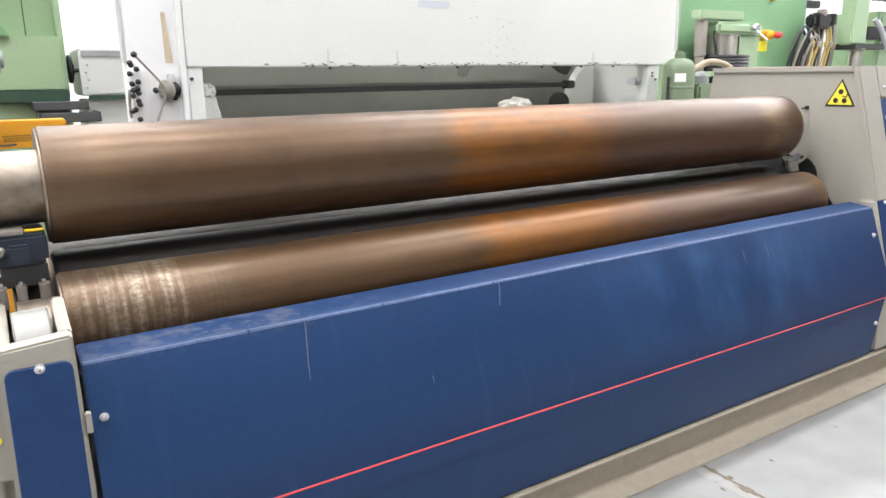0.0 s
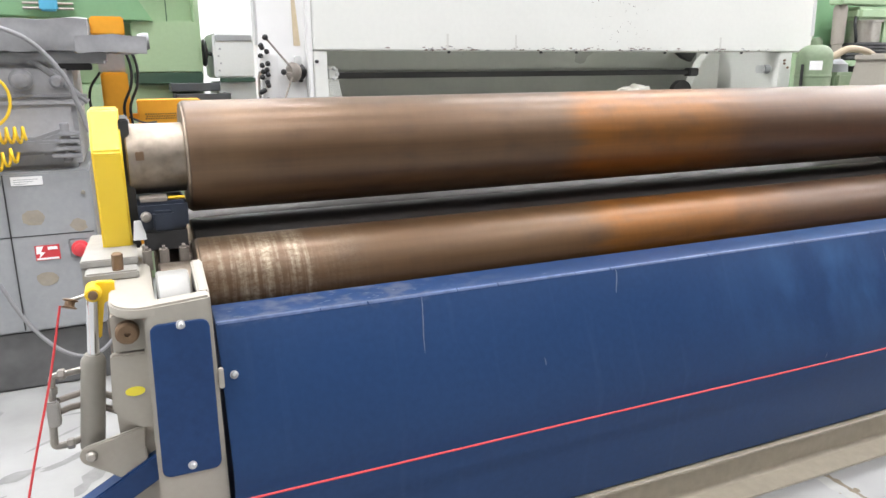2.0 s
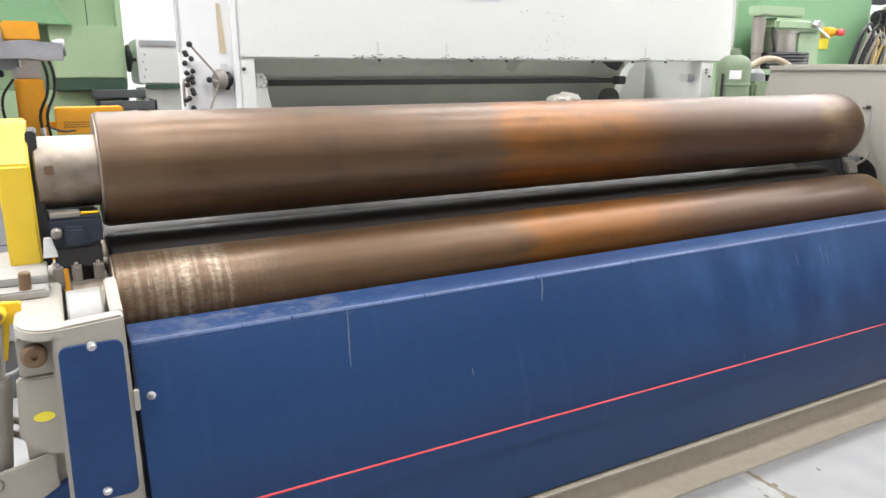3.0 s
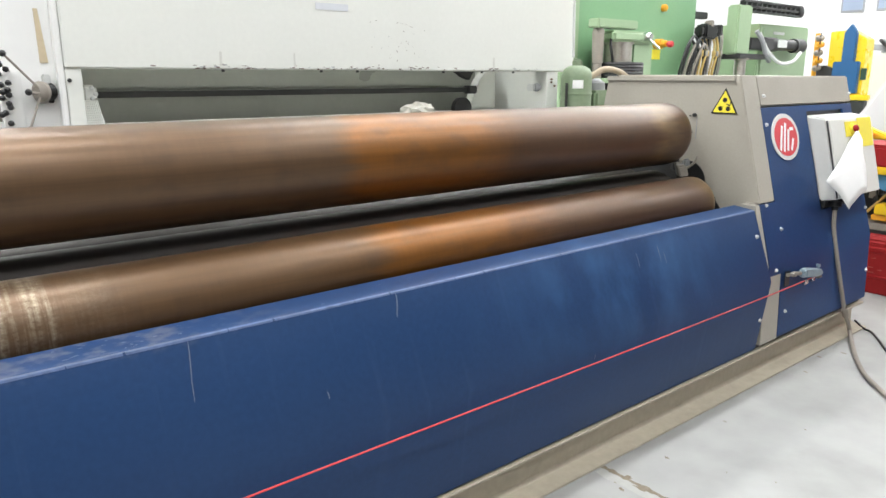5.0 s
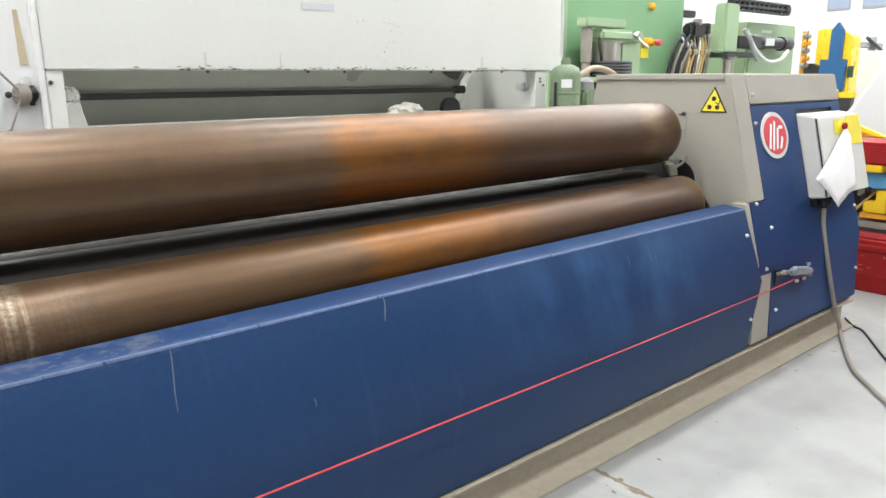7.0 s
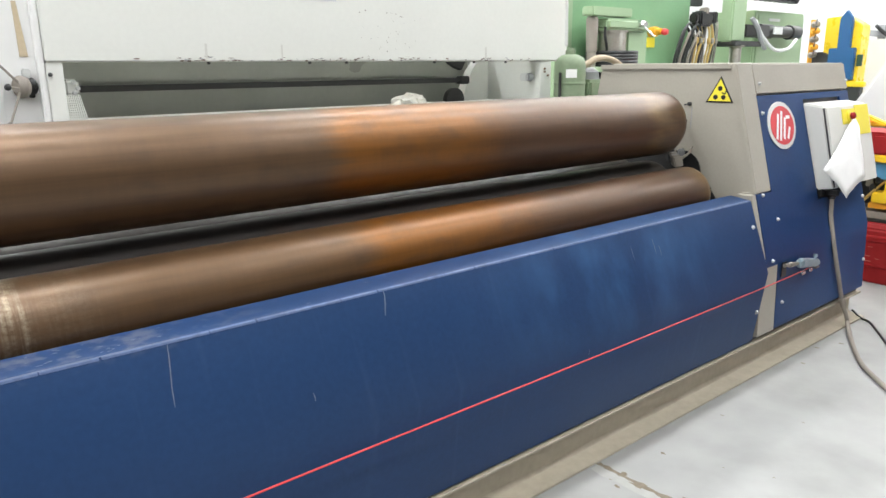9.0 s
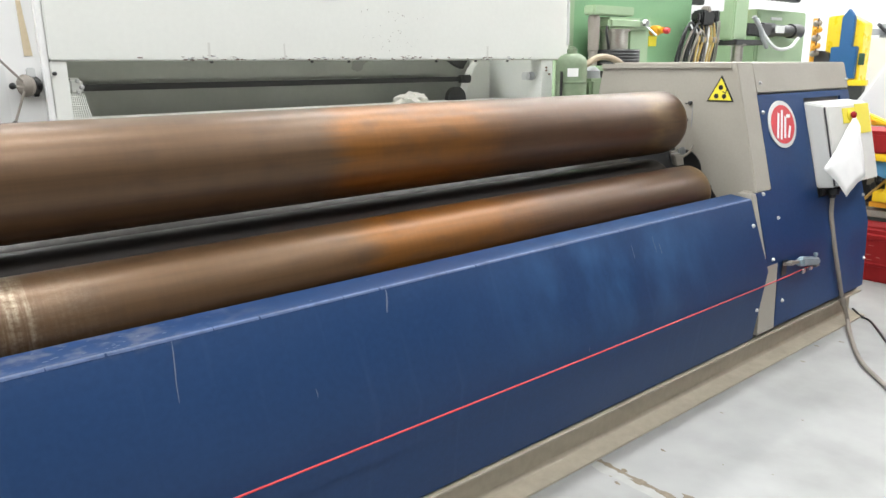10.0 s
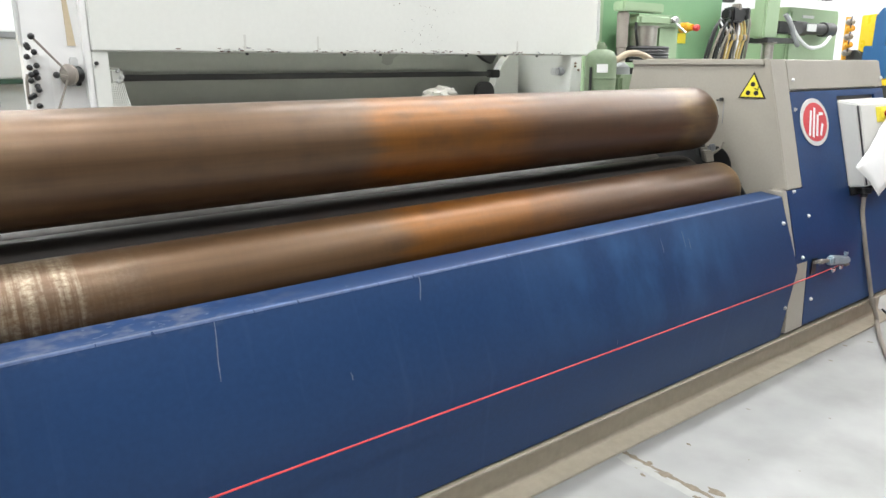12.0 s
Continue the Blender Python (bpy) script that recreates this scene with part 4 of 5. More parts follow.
part("clamp", box(3.565, 3.600, 1.515, 1.535, 0.422, 0.444, 0.004), M_CHROME, sw)
part("clamp", box(3.645, 3.675, 1.515, 1.535, 0.424, 0.446, 0.004), M_CHROME, sw)
part("clamp", box(3.725, 3.765, 1.52, 1.54, 0.424, 0.438, 0.004), M_PIPE, sw)
trip2 = thing("pulley_cable", "red trip cable over a small brass pulley", "cable", at=(-0.3, 1.5, 0))
part("pulley", lathe((-0.222, 1.69, 0.880), (-0.215, 1.70, 0.902), [(0, 0.014), (0.002, 0.0165), (0.005, 0.010), (0.014, 0.010), (0.017, 0.0165), (0.019, 0.014)], 24), M_COPPER, trip2)
part("pulley_stem", rod((-0.218, 1.70, 0.894), (-0.16, 1.71, 0.905), 0.004, 8), M_STEEL, trip2)
part("cable_run", tube([(-0.238, 1.69, 0.888), (-0.272, 1.63, 0.74), (-0.325, 1.53, 0.545), (-0.46, 1.26, 0.0)], 0.0026, 6, 6), M_CABLE_RED, trip2)

# hose from the control box to the floor, and a thin black lead
hose = thing("control_hose", "grey-brown sheathed control hose lying over the floor", "hose", at=(4.1, 1.5, 0))
part("sheath", tube([(3.986, 1.591, 0.745), (3.980, 1.586, 0.70), (3.978, 1.580, 0.643), (3.992, 1.556, 0.509), (4.047, 1.540, 0.348), (4.145, 1.532, 0.154), (4.19, 1.522, 0.075), (4.175, 1.500, 0.025),
                     (3.96, 1.394, 0.014), (3.70, 1.25, 0.014), (3.54, 1.115, 0.014), (3.41, 1.0, 0.014), (3.218, 0.883, 0.014), (2.975, 0.786, 0.014), (2.796, 0.727, 0.014), (2.59, 0.67, 0.014), (2.1, 0.5, 0.014)], 0.0112, 10), M_RUBBER, hose)
part("coupling", lathe((4.130, 1.533, 0.182), (4.158, 1.530, 0.128), [(0, 0.014), (0.004, 0.0165), (0.055, 0.0165), (0.06, 0.014)], 14), M_RUBBER, hose)
lead = thing("black_lead", "thin black electric lead on the floor", "cable", at=(4.2, 1.3, 0))
part("lead_run", tube([(4.44, 1.58, 0.03), (4.40, 1.515, 0.007), (4.364, 1.457, 0.007), (4.222, 1.36, 0.007), (4.072, 1.264, 0.007), (3.876, 1.13, 0.007), (3.717, 1.013, 0.007), (3.4, 0.80, 0.007), (2.9, 0.5, 0.007)], 0.006, 8), M_BLACK, lead)

# ---- behind: press brake ----
press = thing("press_brake", "tall pale grey press brake with a chipped lower ram edge", "press brake", at=(2.4, 3.9, 0))
part("ram", box(0.79, 4.085, 3.50, 3.62, 1.456, 3.3, 0.006), M_PRESS, press, "pale grey ram face")
part("left_cheek", box(0.79, 0.856, 3.506, 3.62, 0, 1.456, 0.004), M_PRESS, press)
part("right_cheek", box(3.822, 3.93, 3.506, 3.62, 0, 1.456, 0.004), M_PRESS, press)
part("left_frame", box(0.79, 0.85, 3.62, 4.7, 0, 3.3, 0.004), M_PRESS, press)
part("right_frame", box(3.90, 4.06, 3.62, 4.7, 0, 3.3, 0.004), M_PRESS, press)
part("bed", box(0.86, 3.82, 3.56, 4.0, 0.0, 1.19, 0.004), M_PRESS, press)
part("back_sheet", box(0.86, 3.90, 4.34, 4.36, 0, 2.6, 0), M_PRESSIN, press, "dull grey inner sheet")
part("inner_step", box(0.86, 3.60, 4.30, 4.34, 1.36, 1.52, 0.004), M_PRESSIN, press)
part("inner_right", prism([(3.53, 1.1), (3.60, 1.28), (3.66, 1.40), (3.72, 1.456), (3.82, 1.456), (3.82, 1.1)], 4.02, 4.10, "y", 0.004), M_PRESS, press)
part("gauge_bar", box(1.02, 3.52, 3.95, 3.985, 1.316, 1.348, 0.004), M_DARK, press, "dark back-gauge bar")
part("bar_end", box(3.48, 3.56, 3.93, 4.0, 1.305, 1.36, 0.008), M_DARK, press)
part("dark_arm", prism([(3.30, 1.456), (3.46, 1.456), (3.42, 1.40), (3.36, 1.42)], 3.86, 3.90, "y", 0.003), M_DARK, press)
part("wheel", lathe((3.42, 3.92, 1.20), (3.42, 3.97, 1.20), [(0, 0.05), (0.005, 0.08), (0.045, 0.08), (0.05, 0.05)], 28), M_DARK, press, "black wheel")
part("rail_stop", box(3.735, 3.80, 3.55, 3.62, 1.325, 1.375, 0.008), M_PLASTIC, press)
part("rail_stop", lathe((3.80, 3.56, 1.35), (3.74, 3.56, 1.352), [(0, 0.02), (0.02, 0.03), (0.05, 0.024)], 12), M_GREY, press)
part("guide_block", box(0.862, 0.925, 3.56, 3.66, 1.312, 1.385, 0.014, 3), M_PRESS, press)
for k, (bx, bz) in enumerate(((0.90, 1.372), (0.915, 1.345), (0.90, 1.325))):
    part("block_bolt", lathe((bx, 3.56, bz), (bx, 3.545, bz), [(0, 0.010), (0.012, 0.010), (0.015, 0.006)], 8), M_PLASTIC, press)
# perforated guard: a grid of thin bars
bm = bmesh.new()
for k in range(11):
    bm = joined(bm, rod((0.858, 3.55, 1.215 + k * 0.010), (0.945 - k * 0.003, 3.555, 1.215 + k * 0.010), 0.0028, 4))
for k in range(9):
    bm = joined(bm, rod((0.862 + k * 0.0095, 3.552, 1.20), (0.860 + k * 0.0072, 3.552, 1.318), 0.0028, 4))
part("guard_mesh", bm, M_PRESS, press, "pale wire mesh guard")
part("knob", lathe((0.802, 3.506, 1.405), (0.802, 3.49, 1.405), [(0, 0.008), (0.012, 0.009), (0.016, 0.005)], 12), M_DARK, press)
for bx in (1.5, 2.05, 2.28, 2.9, 3.22, 3.5):
    part("ram_bolt", lathe((bx, 3.515, 1.456), (bx, 3.515, 1.444), [(0, 0.008), (0.012, 0.008)], 8), M_DARK, press)
for bx, bz in ((3.862, 1.405), (3.862, 1.385), (3.895, 1.36)):
    part("cheek_bolt", lathe((bx, 3.506, bz), (bx, 3.494, bz), [(0, 0.007), (0.008, 0.007), (0.012, 0.004)], 8), M_COPPER, press)
rng = random.Random(11)
for i in range(150):
    cx = rng.choice([rng.uniform(1.95, 2.75), rng.gauss(2.35, 0.3), rng.gauss(1.5, 0.08), rng.uniform(0.95, 3.8), rng.gauss(3.3, 0.03)])
    cz = 1.456 + abs(rng.gauss(0, 0.010)) + 0.003
    if i > 110:
        cx, cz = rng.gauss(2.55, 0.12), rng.uniform(1.5, 1.74)
    w, d = rng.uniform(0.003, 0.022) * (0.22 if i > 110 else 1), rng.uniform(0.0012, 0.0045)
    bm = bmesh.new()
    bm.faces.new([bm.verts.new((cx + w * math.cos(k * math.pi / 4) * rng.uniform(0.5, 1), 3.4988, cz + d * math.sin(k * math.pi / 4) * rng.uniform(0.5, 1))) for k in range(8)])
    part("rust_chip", bm, M_CHIP if i % 4 else M_GREY, press)
for lx, lw in ((1.48, 0.004), (1.88, 0.003), (3.30, 0.005)):
    part("stain_streak", box(lx, lx + lw * 3, 3.4984, 3.4990, 1.47, 1.54, 0), M_STREAK, press)
part("faded_label", box(2.02, 2.22, 3.4980, 3.4992, 1.765, 1.80, 0), M_LABEL, press, "faded pale label")

rag = bmesh.new()
bmesh.ops.create_icosphere(rag, subdivisions=3, radius=1)
for v in rag.verts:
    n = noise.noise(v.co * 2.1) * 0.45
    v.co = Vector((v.co.x * 0.12 * (1 + n), v.co.y * 0.08 * (1 + n), max(-0.02, v.co.z * 0.05 * (1 + 1.2 * n)))) + Vector((2.86, 3.72, 1.21))
solid("crumpled_rag", rag, M_RAG, "crumpled pale rag lying on the press bed", "rag", smooth=20)

# white lever column beside the press
lev = thing("lever_column", "white machine column with black ball levers", "machine column", at=(0.66, 3.7, 0))
part("column_body", box(0.535, 0.7885, 3.56, 3.66, 0, 3.3, 0.006), M_WALLPAINT, lev)
part("column_edge", box(0.762, 0.7885, 3.508, 3.56, 0, 3.3, 0.006), M_WALLPAINT, lev)
part("column_rib", box(0.524, 0.5345, 3.55, 3.60, 1.48, 3.3, 0.003), M_PLASTIC, lev)
part("filler_patch", prism([(0.705, 1.70), (0.722, 1.70), (0.740, 1.478), (0.708, 1.478)], 3.556, 3.5595, "y", 0.001, 1), M_WOODY, lev, "tan filler patch")
part("lever_plate", box(0.545, 0.625, 3.53, 3.56, 1.05, 1.44, 0.004), M_WHITE, lev)
part("hub", lathe((0.704, 3.530, 1.357), (0.670, 3.508, 1.357), [(0, 0.030), (0.003, 0.044), (0.020, 0.046), (0.026, 0.040), (0.040, 0.022)], 28), M_RUBBER, lev, "brown lever hub")
part("hub_thread", lathe((0.738, 3.552, 1.357), (0.706, 3.532, 1.357), [(0, 0.034)] + [(0.003 + 0.004 * k, 0.034 + 0.004 * (k % 2)) for k in range(8)] + [(0.036, 0.030)], 24), M_BLACK, lev)
part("clamp", box(0.705, 0.735, 3.52, 3.56, 1.39, 1.43, 0.005), M_PLASTIC, lev)
part("clamp_slot", box(0.722, 0.744, 3.545, 3.56, 1.31, 1.385, 0.003), M_BLACK, lev)
for a, b in (((0.676, 3.48, 1.375), (0.558, 3.46, 1.512)), ((0.672, 3.47, 1.352), (0.630, 3.44, 1.358)), ((0.676, 3.48, 1.335), (0.622, 3.46, 1.205))):
    arm_ = part("lever", rod(a, b, 0.005, 8), M_RUBBER, lev)
    ball = bmesh.new()
    bmesh.ops.create_icosphere(ball, subdivisions=2, radius=0.014, matrix=Matrix.Translation(b))
    part("ball_knob", ball, M_BLACK, arm_)
for bx, bz in ((0.541, 1.477), (0.545, 1.468), (0.566, 1.45), (0.537, 1.431), (0.542, 1.388), (0.568, 1.396), (0.545, 1.359), (0.563, 1.368), (0.566, 1.347), (0.541, 1.335), (0.562, 1.312), (0.566, 1.297), (0.532, 1.268), (0.545, 1.275), (0.560, 1.232)):
    st = part("short_lever", rod((bx + 0.02, 3.535, bz - 0.006), (bx, 3.49, bz), 0.004, 6), M_STEEL, lev)
    ball = bmesh.new()
    bmesh.ops.create_icosphere(ball, subdivisions=2, radius=0.0125, matrix=Matrix.Translation((bx, 3.488, bz)))
    part("ball_knob", ball, M_BLACK, st)
part("oil_pipe", tube([(0.535, 3.52, 1.36), (0.528, 3.51, 1.33), (0.526, 3.51, 1.27), (0.53, 3.52, 1.24)], 0.006, 6), M_RUBBER, lev)

# ---- behind on the dark side: grey machine under a dusty cover ----
gm = thing("dusty_grey_machine", "dusty grey machine with a cabinet and draped cover", "machine", at=(-0.6, 3.7, 0))
part("plinth", box(-1.5, -0.235, 3.45, 4.2, 0, 0.27, 0.01), M_PLINTH, gm)
cab = part("cabinet", box(-1.5, -0.228, 3.43, 4.2, 0.27, 0.962, 0.008), M_GREY, gm, "grey switch cabinet with worn patches")
part("door_gap", box(-1.4, -0.24, 3.4285, 3.4305, 0.690, 0.694, 0), M_DARK, cab)
part("door_edge", box(-0.556, -0.551, 3.426, 3.431, 0.28, 0.955, 0), M_DARK, cab)
lab = part("paper_label", box(-0.525, -0.408, 3.4265, 3.430, 0.908, 0.945, 0.001, 1), M_PAPER, cab, "white paper label")
for k in range(3):
    part("printed_bar", box(-0.515, -0.425 - 0.02 * k, 3.4258, 3.4268, 0.932 - k * 0.009, 0.934 - k * 0.009, 0), M_GREY, lab)
rs = part("red_sign", box(-0.474, -0.380, 3.4265, 3.430, 0.583, 0.648, 0.001, 1), M_SIGNRED, cab, "red sign with white bars")
part("white_bar", prism([(-0.468, 0.645), (-0.440, 0.645), (-0.452, 0.62), (-0.436, 0.617), (-0.462, 0.592), (-0.455, 0.612), (-0.470, 0.612)], 3.4256, 3.4268, "y", 0), M_PAPER, rs)
part("white_bar", box(-0.425, -0.388, 3.4256, 3.4268, 0.628, 0.641, 0), M_PAPER, rs)
part("white_bar", box(-0.470, -0.386, 3.4256, 3.4268, 0.586, 0.594, 0), M_PAPER, rs)
part("switch_plate", box(-0.340, -0.258, 3.424, 3.43, 0.585, 0.665, 0.004), M_GREY, cab)
part("rotary_switch", lathe((-0.299, 3.424, 0.622), (-0.299, 3.385, 0.622), [(0, 0.036), (0.01, 0.036), (0.014, 0.026), (0.035, 0.024), (0.039, 0.018)], 24), M_SIGNRED, cab, "red rotary main switch")
part("door_screw", lathe((-0.262, 3.43, 0.865), (-0.262, 3.42, 0.865), [(0, 0.009), (0.008, 0.009), (0.01, 0.005)], 10), M_STEEL, cab)
for px, pz, pw in ((-0.46, 0.77, 0.05), (-0.295, 0.725, 0.04), (-0.44, 0.50, 0.05)):
    bm = bmesh.new()
    bm.faces.new([bm.verts.new((px + pw * math.cos(k * 0.5236) * rng.uniform(0.7, 1), 3.4287, pz + pw * 0.8 * math.sin(k * 0.5236) * rng.uniform(0.7, 1))) for k in range(12)])
    part("rust_patch", bm, M_GREYRUST, cab)
part("column", box(-1.2, -0.25, 3.50, 4.3, 0.962, 1.40, 0.02), M_DARKGREY, gm, "grey machine column")
part("ledge", box(-1.2, -0.21, 3.488, 3.70, 1.225, 1.255, 0.01), M_DARKGREY, gm)
part("slide", box(-0.62, -0.11, 3.485, 3.85, 1.40, 1.455, 0.012), M_GREY, gm)
part("black_slot", box(-0.30, -0.17, 3.50, 3.60, 1.372, 1.40, 0.004), M_BLACK, gm)


def cloth(name, x0, x1, y0, y1, z0, z1, bumps, parent, mat, label, seed=0.0):
    """A sagging cover with folds."""
    bm = bmesh.new()
    bmesh.ops.create_cube(bm, size=1, matrix=Matrix.Translation(((x0 + x1) / 2, (y0 + y1) / 2, (z0 + z1) / 2)) @ Matrix.Diagonal((x1 - x0, y1 - y0, z1 - z0, 1)))
    bmesh.ops.subdivide_edges(bm, edges=bm.edges, cuts=9, use_grid_fill=True)
    for v in bm.verts:
        p = v.co * 6 + Vector((seed, seed, 0))
        n = noise.noise(p) * bumps + noise.noise(p * 2.7) * bumps * 0.5
        v.co += Vector((n * 0.4, n, n * 0.8))
    return part(name, bm, mat, parent, label, smooth=40)


cloth("draped_cover", -0.62, -0.17, 3.45, 3.9, 1.45, 1.575, 0.020, gm, M_SOOT, "grey draped dust cover")
cloth("cover_sleeve", -0.22, 0.055, 3.43, 3.62, 1.445, 1.510, 0.014, gm, M_SOOT, "crumpled cover sleeve", 3.1)
part("sleeve_mouth", lathe((0.02, 3.49, 1.49), (0.065, 3.49, 1.492), [(0, 0.03), (0.03, 0.036), (0.045, 0.033), (0.0452, 0.026), (0.02, 0.02)], 16), M_GREY, gm)
part("head", box(-1.2, -0.60, 3.5, 4.1, 1.40, 1.62, 0.03), M_DARKGREY, gm)
part("vice_arm", prism([(-0.72, 1.02), (-0.40, 1.03), (-0.30, 1.08), (-0.30, 1.14), (-0.42, 1.10), (-0.72, 1.12)], 3.45, 3.62, "y", 0.015, 2), M_SOOT, gm)
part("vice_jaw", box(-0.40, -0.26, 3.42, 3.62, 1.03, 1.09, 0.012), M_SOOT, gm)
part("clamp_lever", rod((-0.46, 3.55, 1.52), (-0.42, 3.52, 1.22), 0.010, 8), M_DARK, gm)
part("clamp_lever", rod((-0.55, 3.50, 1.56), (-0.20, 3.50, 1.24), 0.012, 8), M_SOOT, gm)
part("machine_hose", tube([(-0.62, 3.42, 1.58), (-0.40, 3.40, 1.50), (-0.28, 3.40, 1.36), (-0.24, 3.42, 1.24), (-0.21, 3.44, 1.12)], 0.009, 8), M_SOOT, gm)
part("low_hose", tube([(-0.62, 3.38, 0.52), (-0.53, 3.36, 0.33), (-0.42, 3.34, 0.20), (-0.31, 3.33, 0.16), (-0.22, 3.34, 0.21), (-0.15, 3.36, 0.33)], 0.0085, 8), M_SOOT, gm)
part("ledge_edge", box(-1.2, -0.20, 3.487, 3.50, 1.262, 1.275, 0.003), M_SOOT, gm)
part("gear_cover", lathe((-0.44, 3.50, 1.335), (-0.44, 3.44, 1.335), [(0, 0.045), (0.02, 0.045), (0.03, 0.036), (0.055, 0.030), (0.06, 0.02)], 20), M_SOOT, gm)
part("gear_cover", lathe((-0.31, 3.50, 1.325), (-0.31, 3.46, 1.325), [(0, 0.028), (0.02, 0.028), (0.04, 0.018)], 16), M_SOOT, gm)
for zc in (1.025, 1.055, 1.085, 1.115):
    part("vice_plate", box(-0.36 + 0.4 * (zc - 1.02), -0.245, 3.40, 3.46, zc - 0.009, zc + 0.009, 0.004), M_SOOT, gm)
part("vice_screw", rod((-0.30, 3.43, 1.00), (-0.30, 3.43, 1.16), 0.018, 14, 0.004), M_SOOT, gm)
part("side_hose", tube([(-0.60, 3.40, 1.42), (-0.585, 3.40, 1.25), (-0.575, 3.40, 1.05), (-0.585, 3.40, 0.97)], 0.008, 8), M_SOOT, gm)
pts = [(-0.63 + 0.0023 * k, 3.40 + 0.030 * math.cos(k * 0.5), 1.118 + 0.030 * math.sin(k * 0.5)) for k in range(84)]
part("coiled_hose", tube(pts, 0.0062, 6, 3), M_YELLOW, gm, "coiled yellow air hose")
pts = [(-0.63 + 0.0024 * k, 3.39 + 0.030 * math.cos(k * 0.5), 0.97 + 0.0012 * k + 0.030 * math.sin(k * 0.5)) for k in range(64)]
part("coiled_hose", tube(pts, 0.0062, 6, 3), M_YELLOW, gm)
part("yellow_loop", tube([(-0.60, 3.39, 1.38), (-0.53, 3.39, 1.355), (-0.487, 3.39, 1.31), (-0.478, 3.39, 1.25), (-0.50, 3.39, 1.19), (-0.56, 3.39, 1.14)], 0.0065, 6), M_YELLOW, gm)

# orange column and guard
om = thing("orange_machine_column", "orange painted steel machine column with black hoses", "machine column", at=(-0.09, 3.9, 0))
part("column_body", box(-0.150, -0.030, 3.9, 4.05, 0, 1.36, 0.008), M_ORANGE, om)
part("top_block", box(-0.170, -0.022, 3.88, 4.05, 1.53, 1.615, 0.008), M_ORANGE, om)
part("neck", box(-0.155, -0.035, 3.98, 4.08, 1.36, 1.53, 0.004), M_GREY, om)
part("foot", box(-0.2, 0.45, 3.85, 4.3, 0, 0.06, 0.006), M_ORANGE, om)
part("guard_box", box(0.0, 0.30, 3.92, 4.1, 1.10, 1.225, 0.005), M_ORANGE, om, "orange guard with punched holes")
bm = bmesh.new()
for r_ in range(3):
    for k in range(22):
        bm = joined(bm, lathe((0.035 + 0.0115 * k + 0.005 * (r_ % 2), 3.9195, 1.135 + 0.011 * r_), (0.035 + 0.0115 * k + 0.005 * (r_ % 2), 3.9185, 1.135 + 0.011 * r_), [(0, 0.0038), (0.001, 0.0038)], 6))
part("punched_holes", bm, M_DARK, om)
part("guard_arm", box(-0.03, 0.02, 3.95, 4.0, 1.13, 1.16, 0.003), M_ORANGE, om)
part("guard_leg", box(0.2, 0.26, 3.97, 4.05, 0.06, 1.10, 0.003), M_ORANGE, om)
for off in (0.0, 0.028):
    part("hose", tube([(-0.05 + off, 3.86, 1.50), (-0.015 + off, 3.86, 1.40), (-0.02 + off, 3.86, 1.30), (-0.06 + off, 3.86, 1.20), (-0.055 + off, 3.86, 1.08)], 0.0065, 8), M_BLACK, om)
part("hose", tube([(-0.15, 3.88, 1.36), (-0.20, 3.86, 1.28), (-0.20, 3.86, 1.18), (-0.15, 3.88, 1.13)], 0.006, 8), M_BLACK, om)
part("fitting", lathe((-0.058, 3.86, 1.14), (-0.058, 3.86, 1.09), [(0, 0.012), (0.02, 0.016), (0.05, 0.012)], 10), M_CHROME, om)
part("air_line", tube([(-0.045, 3.86, 1.15), (0.02, 3.88, 1.12), (0.08, 3.90, 1.12)], 0.005, 6), M_DARK, om)

# green lathe further back
gl = thing("green_lathe", "pale green lathe with a dark green guard band", "lathe", at=(-0.2, 5.4, 0))
part("bed", box(-1.6, 0.44, 5.08, 6.0, 0, 1.28, 0.01), M_GREEN, gl)
part("headstock", box(-1.6, 0.44, 5.2, 6.0, 1.28, 2.4, 0.01), M_GREEN, gl)
part("door", box(0.03, 0.415, 5.0, 5.2, 1.352, 1.66, 0.006), M_GREEN, gl)
part("sloping_cover", prism([(-1.6, 1.70), (0.16, 1.655), (0.06, 1.82), (0.06, 2.2), (-1.6, 2.2)], 4.96, 5.2, "y", 0.006), M_GREEN2, gl, "mid green sloping cover")
part("side_strip", box(0.41, 0.44, 5.05, 5.2, 1.30, 2.4, 0.004), M_GREEN, gl)
part("guard_band", box(0.02, 0.43, 5.0, 5.2, 1.28, 1.350, 0.004), M_DGREEN, gl, "dark green lower band")
part("door_line", box(0.25, 0.256, 5.1965, 5.2005, 1.66, 2.1, 0), M_DGREEN, gl)
part("handwheel", lathe((0.445, 5.12, 1.472), (0.485, 5.12, 1.472), [(0, 0.03), (0.006, 0.082), (0.016, 0.088), (0.028, 0.082), (0.03, 0.05), (0.04, 0.03)], 32), M_BLACK, gl, "black handwheel")
part("wheel_handle", rod((0.48, 5.08, 1.465), (0.59, 5.08, 1.463), 0.012, 12, 0.004), M_BLACK, gl)
part("gearbox", box(0.505, 0.76, 5.0, 5.5, 1.31, 1.592, 0.012), M_PLASTIC, gl, "pale grey gearbox")
part("gearbox_cap", box(0.52, 0.75, 4.99, 5.02, 1.545, 1.580, 0.004), M_GREY, gl)
part("gearbox_slot", box(0.535, 0.80, 4.985, 5.02, 1.285, 1.312, 0.003), M_DGREEN, gl)
part("gearbox_foot", box(0.52, 0.80, 5.05, 5.5, 0, 1.285, 0.01), M_PLASTIC, gl)
